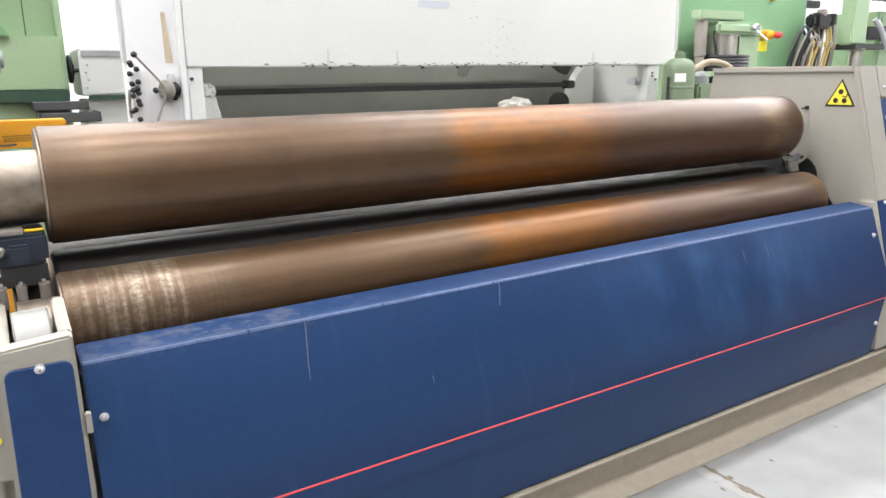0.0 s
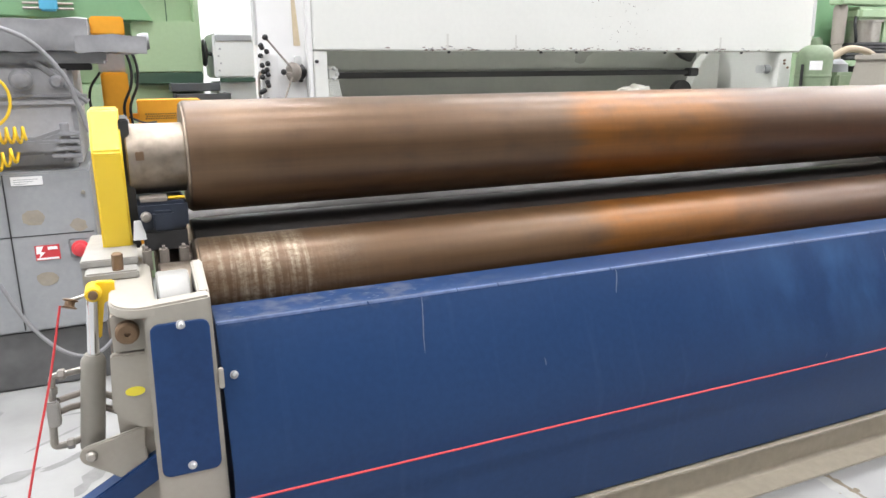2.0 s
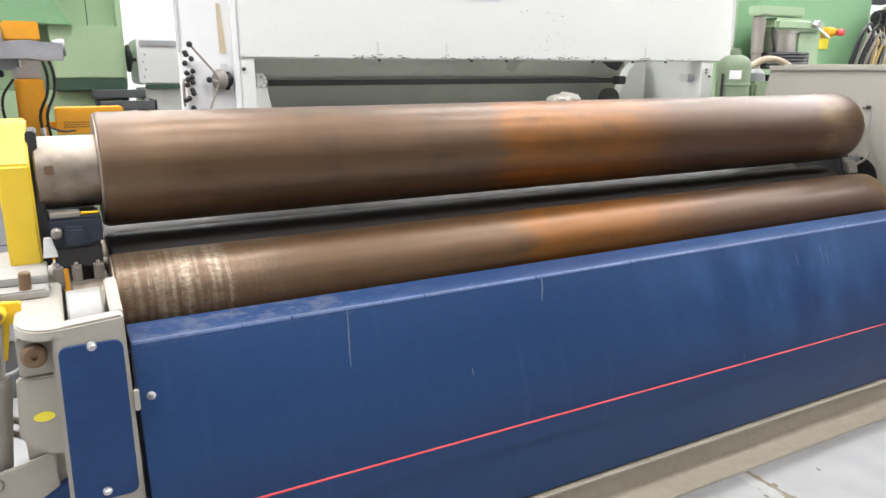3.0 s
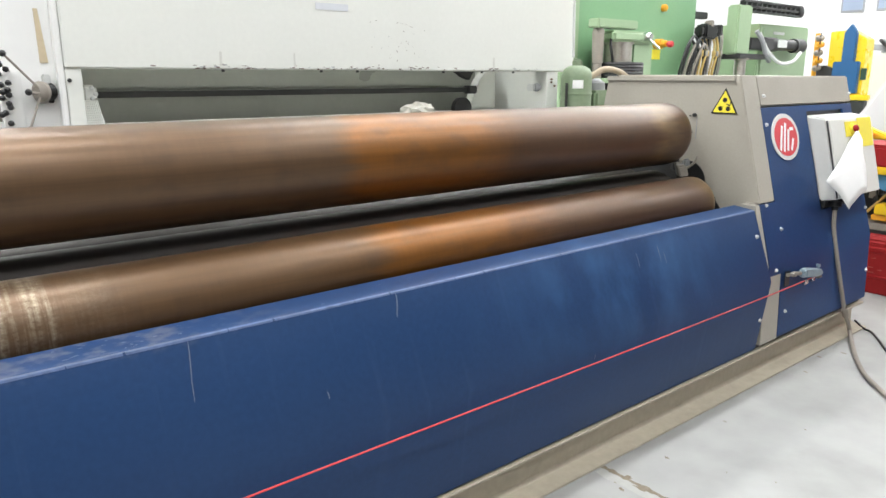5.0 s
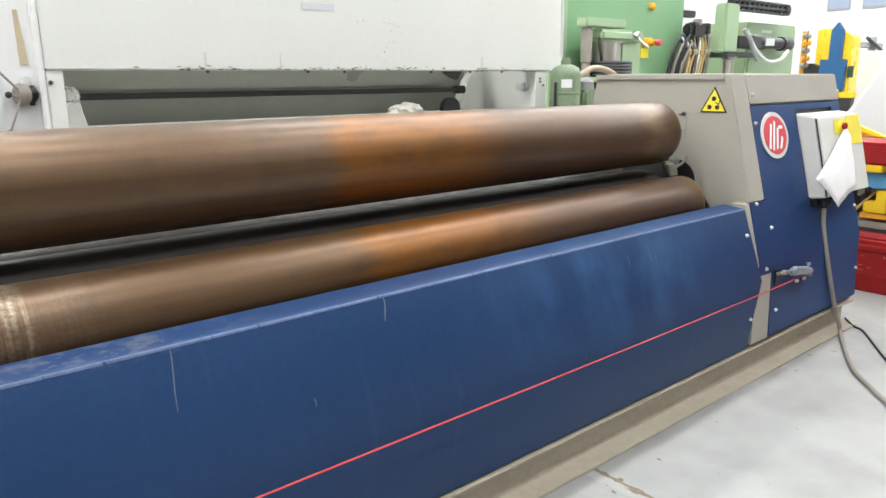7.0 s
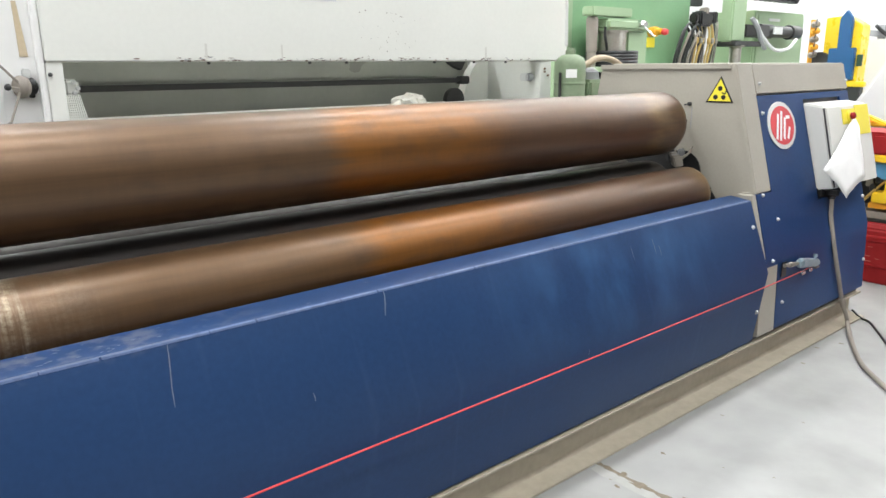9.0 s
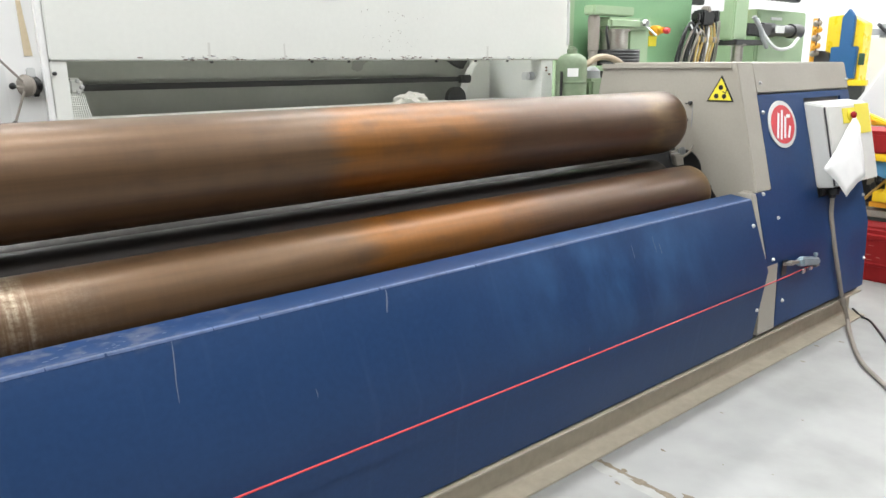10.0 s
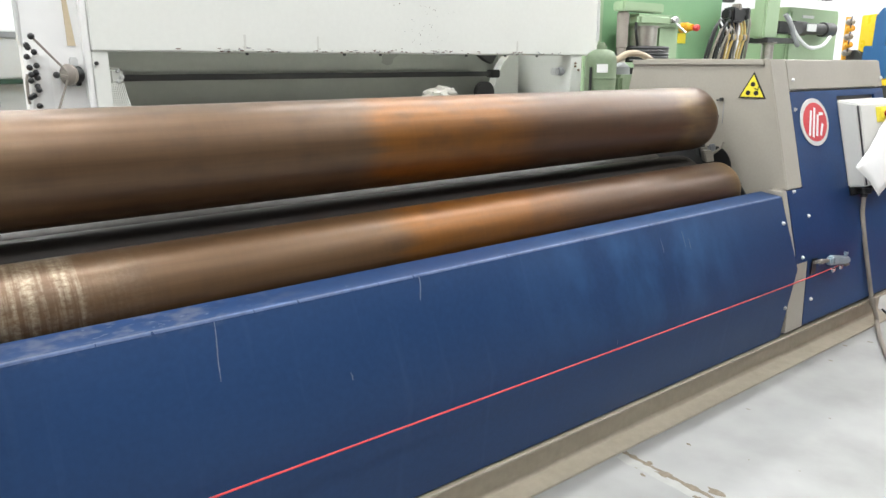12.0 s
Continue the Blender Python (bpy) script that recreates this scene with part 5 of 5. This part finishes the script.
for k in range(4):
    part("cap_screw", lathe((0.535 + 0.012 * (k % 2), 5.0, 1.36 + 0.045 * k), (0.535 + 0.012 * (k % 2), 4.994, 1.36 + 0.045 * k), [(0, 0.007), (0.006, 0.006)], 8), M_GREY, gl)
for tx0, tx1, tz0, tz1, ty in ((0.22, 0.515, 1.235, 1.285, 4.86), (0.24, 0.565, 1.165, 1.222, 4.78)):
    tray = joined(box(tx0, tx1, ty, ty + 0.015, tz0, tz1, 0.002, 1), box(tx0, tx1, ty, ty + 0.30, tz0, tz0 + 0.008, 0.002, 1), box(tx0, tx0 + 0.012, ty, ty + 0.30, tz0, tz1, 0.002, 1), box(tx1 - 0.012, tx1, ty, ty + 0.30, tz0, tz1, 0.002, 1))
    part("chip_tray", tray, M_TRAY, gl, "dark grey sheet-metal chip tray")
part("blue_post", box(-0.445, -0.350, 4.9, 4.958, 1.70, 2.6, 0.01), M_SKYBLUE, gl)
for k in range(4):
    part("spindle", rod((-0.50 - 0.03, 4.93, 1.715 + 0.028 * k), (-0.27, 4.93, 1.715 + 0.028 * k), 0.008, 8), M_STEEL, gl)

# ---- behind the housing: gas bottle and green machine ----
gb = thing("green_bottle", "pale green steel pressure bottle with a white label", "pressure bottle", at=(3.93, 3.30, 0))
part("bottle_body", lathe((3.925, 3.33, 0.0), (3.925, 3.33, 1.56), [(0, 0.09), (0.02, 0.104), (1.42, 0.104), (1.452, 0.098), (1.475, 0.082), (1.490, 0.058), (1.496, 0.034), (1.525, 0.034), (1.526, 0.024), (1.54, 0.022)], 32), M_BOTTLE, gb)
bm = bmesh.new()
rows_ = [[bm.verts.new((3.925 + 0.1055 * math.cos(radians(a)), 3.33 + 0.1055 * math.sin(radians(a)), z)) for z in (1.345, 1.372, 1.400)] for a in range(206, 247, 8)]
for p, q in zip(rows_, rows_[1:]):
    for k in range(2):
        bm.faces.new((p[k], q[k], q[k + 1], p[k + 1]))
part("label", bm, M_PAPER, gb)
part("collar", lathe((3.925, 3.33, 1.30), (3.925, 3.33, 1.318), [(0, 0.1045), (0.004, 0.107), (0.014, 0.107), (0.018, 0.1045)], 32), M_BOTTLE, gb)
part("thin_pipe", rod((3.915, 3.36, 1.55), (3.915, 3.40, 3.2), 0.010, 10), M_PLASTIC, gb)
part("pump_body", box(4.03, 4.28, 3.24, 3.50, 0, 1.33, 0.02), M_BOTTLE, gb)
part("pump_top", lathe((4.16, 3.37, 1.33), (4.16, 3.37, 1.41), [(0, 0.08), (0.05, 0.075), (0.08, 0.04)], 20), M_GREY, gb)
part("return_hose", tube([(4.03, 3.30, 1.42), (4.15, 3.28, 1.47), (4.30, 3.28, 1.46), (4.42, 3.28, 1.41), (4.48, 3.28, 1.33)], 0.022, 10), M_HOSE, gb, "tan rubber hose")
part("clamp_bar", box(3.798, 3.806, 3.30, 3.32, 1.20, 1.38, 0.002), M_DARK, gb)
part("gauge", lathe((4.33, 3.24, 1.31), (4.37, 3.18, 1.31), [(0, 0.07), (0.05, 0.085), (0.07, 0.07)], 20), M_STEEL, gb)

gx = thing("green_machining_centre", "large pale green machining centre with a drilling head", "machine tool", at=(7.0, 5.4, 0))
part("enclosure", box(5.95, 8.15, 5.1, 6.8, 0, 3.4, 0.015), M_GREEN2, gx, "green enclosure wall")
part("enclosure_strip", box(5.70, 5.96, 5.05, 6.6, 0, 3.4, 0.01), M_GREEN, gx)
part("swing_arm", box(5.86, 6.50, 4.72, 4.86, 1.895, 1.985, 0.012), M_GREEN, gx)
part("arm_post", lathe((5.965, 4.80, 1.2), (5.955, 4.80, 1.90), [(0, 0.045), (0.35, 0.045), (0.36, 0.055), (0.66, 0.06), (0.7, 0.045)], 16), M_RUBBER, gx)
part("head", box(6.085, 6.80, 4.70, 5.0, 1.765, 1.880, 0.03, 3), M_GREEN, gx)
part("quill", lathe((6.285, 4.80, 1.765), (6.285, 4.80, 1.56), [(0, 0.155), (0.02, 0.155), (0.021, 0.14), (0.2, 0.14)], 28), M_STEEL, gx, "bare steel quill")
bm = bmesh.new()
for k in range(5):
    bm = joined(bm, tube([(6.285 + 0.25 * math.cos(a), 4.80 + 0.25 * math.sin(a), 1.43 + 0.03 * k) for a in [j * math.pi / 8 for j in range(17)]], 0.018, 6, 2))
part("cable_coil", bm, M_BLACK, gx, "coil of black cable")
part("quill_hose", tube([(6.10, 4.75, 1.80), (6.06, 4.72, 1.72), (6.09, 4.72, 1.62), (6.14, 4.75, 1.56)], 0.014, 6), M_BLACK, gx)
part("column", box(6.47, 6.82, 4.75, 5.1, 0, 1.77, 0.02), M_GREEN, gx)
# the column's shaded side, painted as a dark slab
part("column_shadow_side", box(6.44, 6.47, 4.85, 5.1, 0, 1.77, 0.004), M_DARK, gx)
part("coil_shelf", box(5.9, 6.5, 4.6, 5.1, 1.36, 1.41, 0.01), M_GREEN, gx)
hd = part("crank", rod((6.62, 4.70, 1.83), (6.80, 4.66, 1.715), 0.012, 8), M_CHROME, gx)
part("crank_boss", lathe((6.62, 4.72, 1.83), (6.62, 4.64, 1.832), [(0, 0.045), (0.05, 0.045), (0.08, 0.03)], 16), M_CHROME, hd)
part("stop_switch", lathe((7.36, 5.1, 1.79), (7.36, 4.95, 1.79), [(0, 0.055), (0.09, 0.055), (0.1, 0.04), (0.15, 0.035)], 20), M_ORANGE, gx, "yellow housing")
part("stop_button", lathe((7.37, 4.95, 1.785), (7.38, 4.88, 1.783), [(0, 0.02), (0.02, 0.036), (0.05, 0.036), (0.07, 0.028)], 16), M_SIGNRED, gx)
part("yellow_plate", box(7.30, 7.45, 5.09, 5.1, 1.62, 1.73, 0.002), M_STICKER, gx)
part("small_switch", lathe((7.46, 5.1, 2.19), (7.46, 5.04, 2.19), [(0, 0.04), (0.04, 0.04), (0.06, 0.02)], 14), M_ORANGE, gx)
part("back_post", box(8.20, 8.42, 5.3, 5.6, 0, 2.9, 0.01), M_GREEN2, gx)
for k in range(6):
    # black loops hanging beside the enclosure
    xa, top_z = 7.60 + 0.055 * k, 1.74 + 0.05 * math.sin(2.1 * k)
    part("hose", tube([(xa - 0.03, 4.93, 1.27), (xa - 0.05, 4.88, 1.50), (xa + 0.01, 4.85, top_z), (xa + 0.12, 4.86, top_z + 0.10), (xa + 0.25, 4.88, top_z - 0.02),
                       (xa + 0.31 - 0.03 * (k % 3), 4.92, 1.52), (xa + 0.26, 4.95, 1.30)], 0.015, 6, 5), (M_BLACK, M_DARK, M_RUBBER)[k % 3], gx)
for k in range(8):
    # ochre pipes and hoses running down
    xa = 7.98 + 0.062 * k
    lean = 0.06 * math.sin(1.7 * k)
    part("hose", tube([(xa + lean, 4.94, 1.26), (xa - 0.02, 4.90, 1.48), (xa + 0.5 * lean, 4.88, 1.70), (xa + 0.05, 4.92, 1.86 + 0.02 * (k % 4)), (xa + 0.10, 5.05, 1.94 + 0.03 * (k % 3))], 0.013 + 0.004 * (k % 2), 6, 5),
         (M_TANHOSE, M_TANHOSE, M_DARK, M_PIPE)[k % 4], gx)
    part("hose_fitting", lathe((xa + 0.5 * lean - 0.004, 4.88, 1.66), (xa + 0.5 * lean + 0.004, 4.88, 1.73), [(0, 0.018), (0.01, 0.026), (0.06, 0.026), (0.07, 0.018)], 6), M_PIPE if k % 2 else M_TANHOSE, gx)
for k in range(5):
    part("valve_block", box(7.86 + 0.10 * k, 7.93 + 0.10 * k, 4.83, 4.93, 1.90 + 0.03 * (k % 2), 1.99 + 0.04 * (k % 3), 0.012), (M_BLACK, M_DARK, M_RUBBER)[k % 3], gx)
part("hose_clamp", box(7.95, 8.20, 4.82, 4.98, 1.86, 2.02, 0.02), M_BLACK, gx)
part("hose_shelf", box(7.4, 9.4, 4.7, 5.1, 1.20, 1.27, 0.01), M_GREEN, gx)
part("spindle_head", box(8.50, 8.82, 4.74, 4.90, 1.69, 2.27, 0.02), M_GREEN, gx)
part("spindle_base", box(8.52, 9.25, 4.70, 5.05, 1.64, 1.70, 0.01), M_DARK, gx)
part("spindle", lathe((8.73, 4.80, 1.69), (8.73, 4.80, 1.27), [(0, 0.10), (0.06, 0.10), (0.07, 0.07), (0.42, 0.07)], 20), M_STEEL, gx)
chain = part("cable_chain", joined(box(8.80, 10.36, 4.86, 4.90, 2.215, 2.235, 0.004, 1), box(8.86, 10.40, 4.86, 4.90, 2.268, 2.292, 0.004, 1), box(8.84, 10.30, 4.86, 4.90, 2.335, 2.360, 0.004, 1)), M_DARK, gx, "black cable drag chain")
for k in range(12):
    xa = 8.86 + 0.128 * k
    part("chain_link", prism([(xa, 2.215), (xa + 0.035, 2.215), (xa + 0.060, 2.355), (xa + 0.025, 2.355)], 4.87, 4.96, "y", 0.004, 1), M_BLACK, chain)
part("chain_end", lathe((10.34, 4.85, 2.285), (10.34, 4.95, 2.285), [(0, 0.06), (0.01, 0.075), (0.09, 0.075), (0.1, 0.06)], 16), M_BLACK, chain)
part("far_chain", box(7.7, 8.5, 5.15, 5.25, 2.12, 2.20, 0.01), M_DARK, gx)
mo = part("motor", lathe((9.40, 4.90, 1.84), (10.55, 4.90, 1.84), [(0, 0.05), (0.05, 0.092), (0.35, 0.092), (0.36, 0.075), (0.85, 0.075), (0.86, 0.096), (1.1, 0.096), (1.15, 0.065)], 20), M_BLACK, gx, "black spindle motor")
part("motor_plate", box(9.62, 9.85, 4.775, 4.79, 1.80, 1.89, 0.002), M_PLASTIC, mo)
part("motor_bracket", box(8.86, 9.45, 4.75, 5.0, 1.76, 1.90, 0.01), M_DARK, gx)
part("motor_cable", tube([(9.0, 4.72, 1.95), (9.15, 4.68, 1.75), (9.45, 4.66, 1.60), (9.85, 4.68, 1.62), (10.2, 4.75, 1.74)], 0.022, 8), M_PLASTIC, gx)
part("motor_cable", tube([(8.95, 4.74, 1.98), (9.05, 4.70, 1.85), (9.15, 4.70, 1.70), (9.3, 4.72, 1.62)], 0.028, 8), M_GREY, gx)
cb = thing("green_cabinet", "pale green switch cabinet standing on the floor", "cabinet", at=(10.3, 5.3, 0))
part("cabinet_body", box(9.62, 11.02, 5.05, 5.7, 0, 2.115, 0.015), M_GREEN, cb)
part("cabinet_door", box(9.68, 10.98, 5.03, 5.05, 0.1, 2.06, 0.006), M_GREEN, cb)
part("name_plate", box(9.95, 10.25, 5.02, 5.03, 1.985, 2.02, 0.002), M_PLASTIC, cb)
part("yellow_tag", box(9.30, 9.55, 5.25, 5.35, 1.90, 2.14, 0.01), M_ORANGE, cb)

# ---- far end: yellow and blue machine, grey cabinet, pipes ----
yb = thing("yellow_blue_machine", "yellow machine guard with a dark blue column", "machine", at=(12.2, 4.9, 0))
part("guard_panel", prism([(5.15, 0.0), (5.15, 2.10), (4.86, 2.12), (4.62, 1.98), (4.62, 0.0)], 12.0, 12.3, "x", 0.01), M_PALEYELLOW, yb)
part("blue_column", prism([(4.92, 1.62), (4.92, 2.08), (4.83, 2.20), (4.74, 2.08), (4.74, 1.62)], 11.92, 12.0, "x", 0.01), M_DEEPBLUE, yb)
part("blue_block", box(11.90, 12.0, 4.66, 5.03, 1.18, 1.65, 0.01), M_DEEPBLUE, yb)
part("yellow_bar", box(11.85, 11.95, 4.45, 4.74, 1.08, 1.16, 0.01), M_PALEYELLOW, yb)
part("dark_base", box(11.86, 12.0, 4.50, 4.95, 0.0, 1.08, 0.01), M_DARK, yb)
part("window", box(11.97, 12.0, 4.56, 4.64, 1.38, 1.55, 0.004), M_DGREEN, yb)
gc = thing("grey_far_cabinet", "light grey control cabinet with a tap", "cabinet", at=(13.6, 5.4, 0))
part("cabinet_body", box(13.2, 13.5, 4.55, 4.98, 0, 1.80, 0.01), M_PLASTIC, gc)
part("cabinet_rail", box(12.95, 14.3, 5.0, 5.1, 1.86, 1.95, 0.008), M_GREY, gc)
part("rail_post", box(13.9, 14.0, 5.0, 5.1, 0.0, 2.05, 0.008), M_GREY, gc)
part("tap", lathe((13.45, 5.0, 1.26), (13.45, 4.85, 1.33), [(0, 0.14), (0.1, 0.12), (0.16, 0.05)], 14), M_GREY, gc)
part("cross_arm", rod((13.55, 5.0, 2.02), (14.3, 4.9, 1.72), 0.03, 8), M_DARK, gc)
yp = thing("yellow_pipe_stand", "orange-yellow pipe stand with valves", "pipe stand", at=(11.9, 5.3, 0))
part("stand_pipe", rod((11.90, 5.3, 0), (11.90, 5.3, 2.08), 0.035, 12), M_ORANGE, yp)
for k, dz in enumerate((1.55, 1.66, 1.78, 1.90, 2.00)):
    part("valve", lathe((11.76 + 0.03 * (k % 2), 5.24, dz), (12.05, 5.28, dz + 0.02), [(0, 0.02), (0.05, 0.05), (0.12, 0.03), (0.2, 0.05), (0.25, 0.02)], 10), M_ORANGE if k % 2 else M_RUBBER, yp)
    part("valve_lever", rod((11.82, 5.22, dz + 0.02), (11.70, 5.16, dz + 0.07), 0.010, 6), M_DARK, yp)
part("reel", lathe((11.96, 5.2, 1.42), (12.08, 5.16, 1.42), [(0, 0.06), (0.01, 0.18), (0.1, 0.18), (0.11, 0.06)], 20), M_DARK, yp)

# white covered machine behind the red one
wc = thing("white_covered_machine", "machine under a taut white protective sheet", "covered machine", at=(7.2, 2.0, 0))
part("cover", prism([(2.60, 0.0), (2.60, 1.02), (2.50, 1.15), (2.15, 1.76), (1.55, 2.35), (0.2, 2.35), (-0.2, 1.9), (-0.3, 0.0)], 6.55, 8.6, "x", 0.03, 3), M_SHEET, wc)
part("cover_seam", box(6.535, 6.55, -0.2, 2.45, 0.925, 0.932, 0), M_GREY, wc)
part("hem", prism([(2.50, 0.86), (2.50, 0.90), (0.0, 0.90), (0.0, 0.86)], 6.53, 6.55, "x", 0.002, 1), M_GREY, wc)

# red machine beside the roll housing
rm = thing("red_machine", "red steel machine frame with yellow mechanism on the floor", "machine", at=(5.5, 1.6, 0))
low_r = part("lower_frame", prism([(5.2, 0.0), (5.2, 0.36), (5.235, 0.40), (5.95, 0.40), (5.95, 0.0)], -0.6, 2.6, "y", 0.012, 2), M_RED, rm, "dusty red lower frame")
part("frame_lip", prism([(5.188, 0.285), (5.188, 0.315), (5.205, 0.325), (5.205, 0.28)], -0.6, 2.6, "y", 0.003), M_RED, low_r)
part("frame_lip", prism([(5.192, 0.11), (5.192, 0.125), (5.205, 0.13), (5.205, 0.105)], -0.6, 2.6, "y", 0.003), M_RED, low_r)
for k in range(22):
    ry, rz = 0.9 + rng.uniform(0, 1.1), rng.uniform(0.14, 0.27)
    part("scrape", box(5.1985, 5.2005, ry, ry + rng.uniform(0.012, 0.05), rz, rz + rng.uniform(0.0015, 0.004), 0), M_RUBBED if k % 4 else M_WOODY, low_r)
part("upper_beam", box(5.2, 5.62, -0.6, 2.5, 0.848, 0.978, 0.012), M_RED, rm, "red upper beam")
part("beam_cap", box(5.22, 5.60, -0.6, 2.5, 0.978, 0.990, 0.003), M_RED, rm)
part("rear_post", box(5.7, 5.95, 2.2, 2.5, 0.4, 0.848, 0.008), M_RED, rm)
part("rear_post", box(5.7, 5.95, -0.4, -0.1, 0.4, 0.848, 0.008), M_RED, rm)
part("bed_plate", box(5.25, 5.95, -0.5, 2.5, 0.40, 0.425, 0.004), M_DARK, rm)
part("yellow_pad", box(5.19, 5.45, 1.74, 1.93, 0.80, 0.847, 0.008), M_YELLOW, rm)
part("yellow_leg", prism([(1.69, 0.847), (1.58, 0.847), (1.57, 0.50), (1.63, 0.47), (1.68, 0.50), (1.665, 0.70)], 5.20, 5.27, "x", 0.008, 2), M_YELLOW, rm)
part("yellow_block", prism([(1.84, 0.53), (1.84, 0.60), (1.77, 0.60), (1.77, 0.68), (1.70, 0.68), (1.70, 0.53)], 5.23, 5.36, "x", 0.008, 2), M_YELLOW, rm)
part("yellow_link", rod((5.21, 1.62, 0.62), (5.23, 1.35, 0.66), 0.022, 12, 0.004), M_YELLOW, rm)
part("yellow_disc", lathe((5.22, 1.52, 0.58), (5.30, 1.52, 0.58), [(0, 0.05), (0.01, 0.06), (0.07, 0.06), (0.08, 0.05)], 20), M_RUBBER, rm)
part("leg_bolt", lathe((5.2, 1.625, 0.63), (5.175, 1.625, 0.63), [(0, 0.022), (0.018, 0.022), (0.025, 0.014)], 14), M_YELLOW, rm)
part("yellow_foot", box(5.22, 5.34, 1.40, 1.56, 0.43, 0.475, 0.006), M_YELLOW, rm)
part("orange_strip", box(5.25, 5.36, 1.60, 1.86, 0.490, 0.525, 0.004), M_ORANGE, rm)
part("grey_bed", box(5.24, 5.40, 1.2, 2.2, 0.426, 0.47, 0.006), M_RUBBER, rm)
part("blue_cover", prism([(1.97, 0.797), (1.75, 0.797), (1.70, 0.75), (1.71, 0.69), (1.79, 0.685), (1.97, 0.74)], 5.25, 5.38, "x", 0.012, 2), M_MIDBLUE, rm, "blue sloping cover")
for py, pz, pr in ((1.83, 0.66, 0.035), (1.90, 0.60, 0.03), (1.50, 0.70, 0.03), (1.45, 0.52, 0.025)):
    part("dark_roller", lathe((5.42, py, pz), (5.66, py, pz), [(0, pr * 0.8), (0.01, pr), (0.23, pr), (0.24, pr * 0.8)], 14), M_DARK, rm)
part("brace", rod((5.32, 1.92, 0.52), (5.40, 1.72, 0.78), 0.010, 8), M_TANHOSE, rm)
part("white_part", box(5.42, 5.55, 1.38, 1.55, 0.60, 0.80, 0.01), M_PLASTIC, rm)
# dark sheet closing the open space behind the mechanism
part("dark_back", box(5.80, 5.84, -0.1, 2.2, 0.425, 0.848, 0), M_DARK, rm)
ya = part("yellow_arm", prism([(2.10, 0.99), (1.90, 0.99), (2.22, 1.12), (2.42, 1.17), (2.46, 1.10)], 5.66, 5.74, "x", 0.01), M_YELLOW, rm)
part("arm_rib", prism([(2.14, 1.02), (2.02, 1.02), (2.20, 1.09), (2.36, 1.13)], 5.645, 5.66, "x", 0.003), M_ORANGE, ya)
for k in range(5):
    part("loose_bolt", lathe((5.30 + 0.05 * (k % 2), 1.45 + 0.09 * k, 0.425), (5.30 + 0.05 * (k % 2), 1.45 + 0.09 * k, 0.452), [(0, 0.018), (0.02, 0.018), (0.027, 0.01)], 8), M_DARK, rm)

rng = random.Random(31)
for k in range(14):
    py, pz, px_ = rng.uniform(1.32, 1.95), rng.uniform(0.47, 0.80), rng.uniform(5.40, 5.60)
    part("mechanism_bar", box(px_, px_ + rng.uniform(0.03, 0.10), py, py + rng.uniform(0.02, 0.09), pz, pz + rng.uniform(0.015, 0.06), 0.004, 1), (M_DARK, M_BLACK, M_YELLOW, M_PIPE, M_DARK)[k % 5], rm)
for k in range(5):
    ya_, za_ = 1.40 + 0.11 * k, 0.80 - 0.03 * (k % 2)
    part("cable", tube([(5.36, ya_, za_), (5.33, ya_ + 0.03, za_ - 0.12), (5.36, ya_ + 0.01, za_ - 0.24), (5.42, ya_ + 0.05, 0.48)], 0.006, 6, 5), M_BLACK if k % 2 else M_DARK, rm)
for k in range(9):
    part("chain_link", lathe((5.235, 1.42 + 0.022 * k, 0.472), (5.255, 1.42 + 0.022 * k, 0.472), [(0, 0.010), (0.004, 0.013), (0.016, 0.013), (0.02, 0.010)], 8), M_BLACK, rm)

# windows high in the far wall
for k in range(3):
    wy = 7.09 + 0.92 * k
    w = thing("window_" + str(k + 1), "bright high window in the hall wall", "window", kind="structure", at=(hx1, wy, 4))
    part("window_frame", box(hx1 - 0.03, hx1, wy - 0.31, wy + 0.31, 3.16, 4.6, 0.01), M_GREY, w)
    part("pane", box(hx1 - 0.04, hx1 - 0.03, wy - 0.26, wy + 0.26, 3.22, 4.54, 0), M_SKYLIGHT, w)

wb = thing("wall_box", "grey metal box fixed to the far wall", "wall box", at=(hx1, 7.09, 2.4))
part("box_body", box(hx1 - 0.16, hx1, 6.86, 7.33, 2.33, 2.54, 0.012), M_GREY, wb)
part("box_lid", box(hx1 - 0.172, hx1 - 0.16, 6.875, 7.315, 2.345, 2.525, 0.005), M_GREY, wb)

# foot of the control stand beside the hose
pd = thing("control_pedestal", "dark grey control pedestal with a scuffed green foot on the floor", "pedestal", at=(3.06, 0.67, 0))
part("pedestal_body", prism([(2.968, 0.60), (2.968, 0.742), (2.985, 0.752), (3.14, 0.752), (3.155, 0.742), (3.155, 0.60)], 0.055, 0.88, "z", 0.006, 2), M_PEDESTAL, pd)
part("pedestal_foot", prism([(2.958, 0.59), (2.958, 0.742), (2.978, 0.762), (3.145, 0.762), (3.165, 0.742), (3.165, 0.59)], 0.0, 0.056, "z", 0.008, 2), M_DGREEN, pd, "scuffed dark green foot")
part("pedestal_head", prism([(2.975, 0.60), (2.975, 0.74), (3.15, 0.74), (3.15, 0.60)], 0.88, 0.93, "z", 0.01, 2), M_GREY, pd)
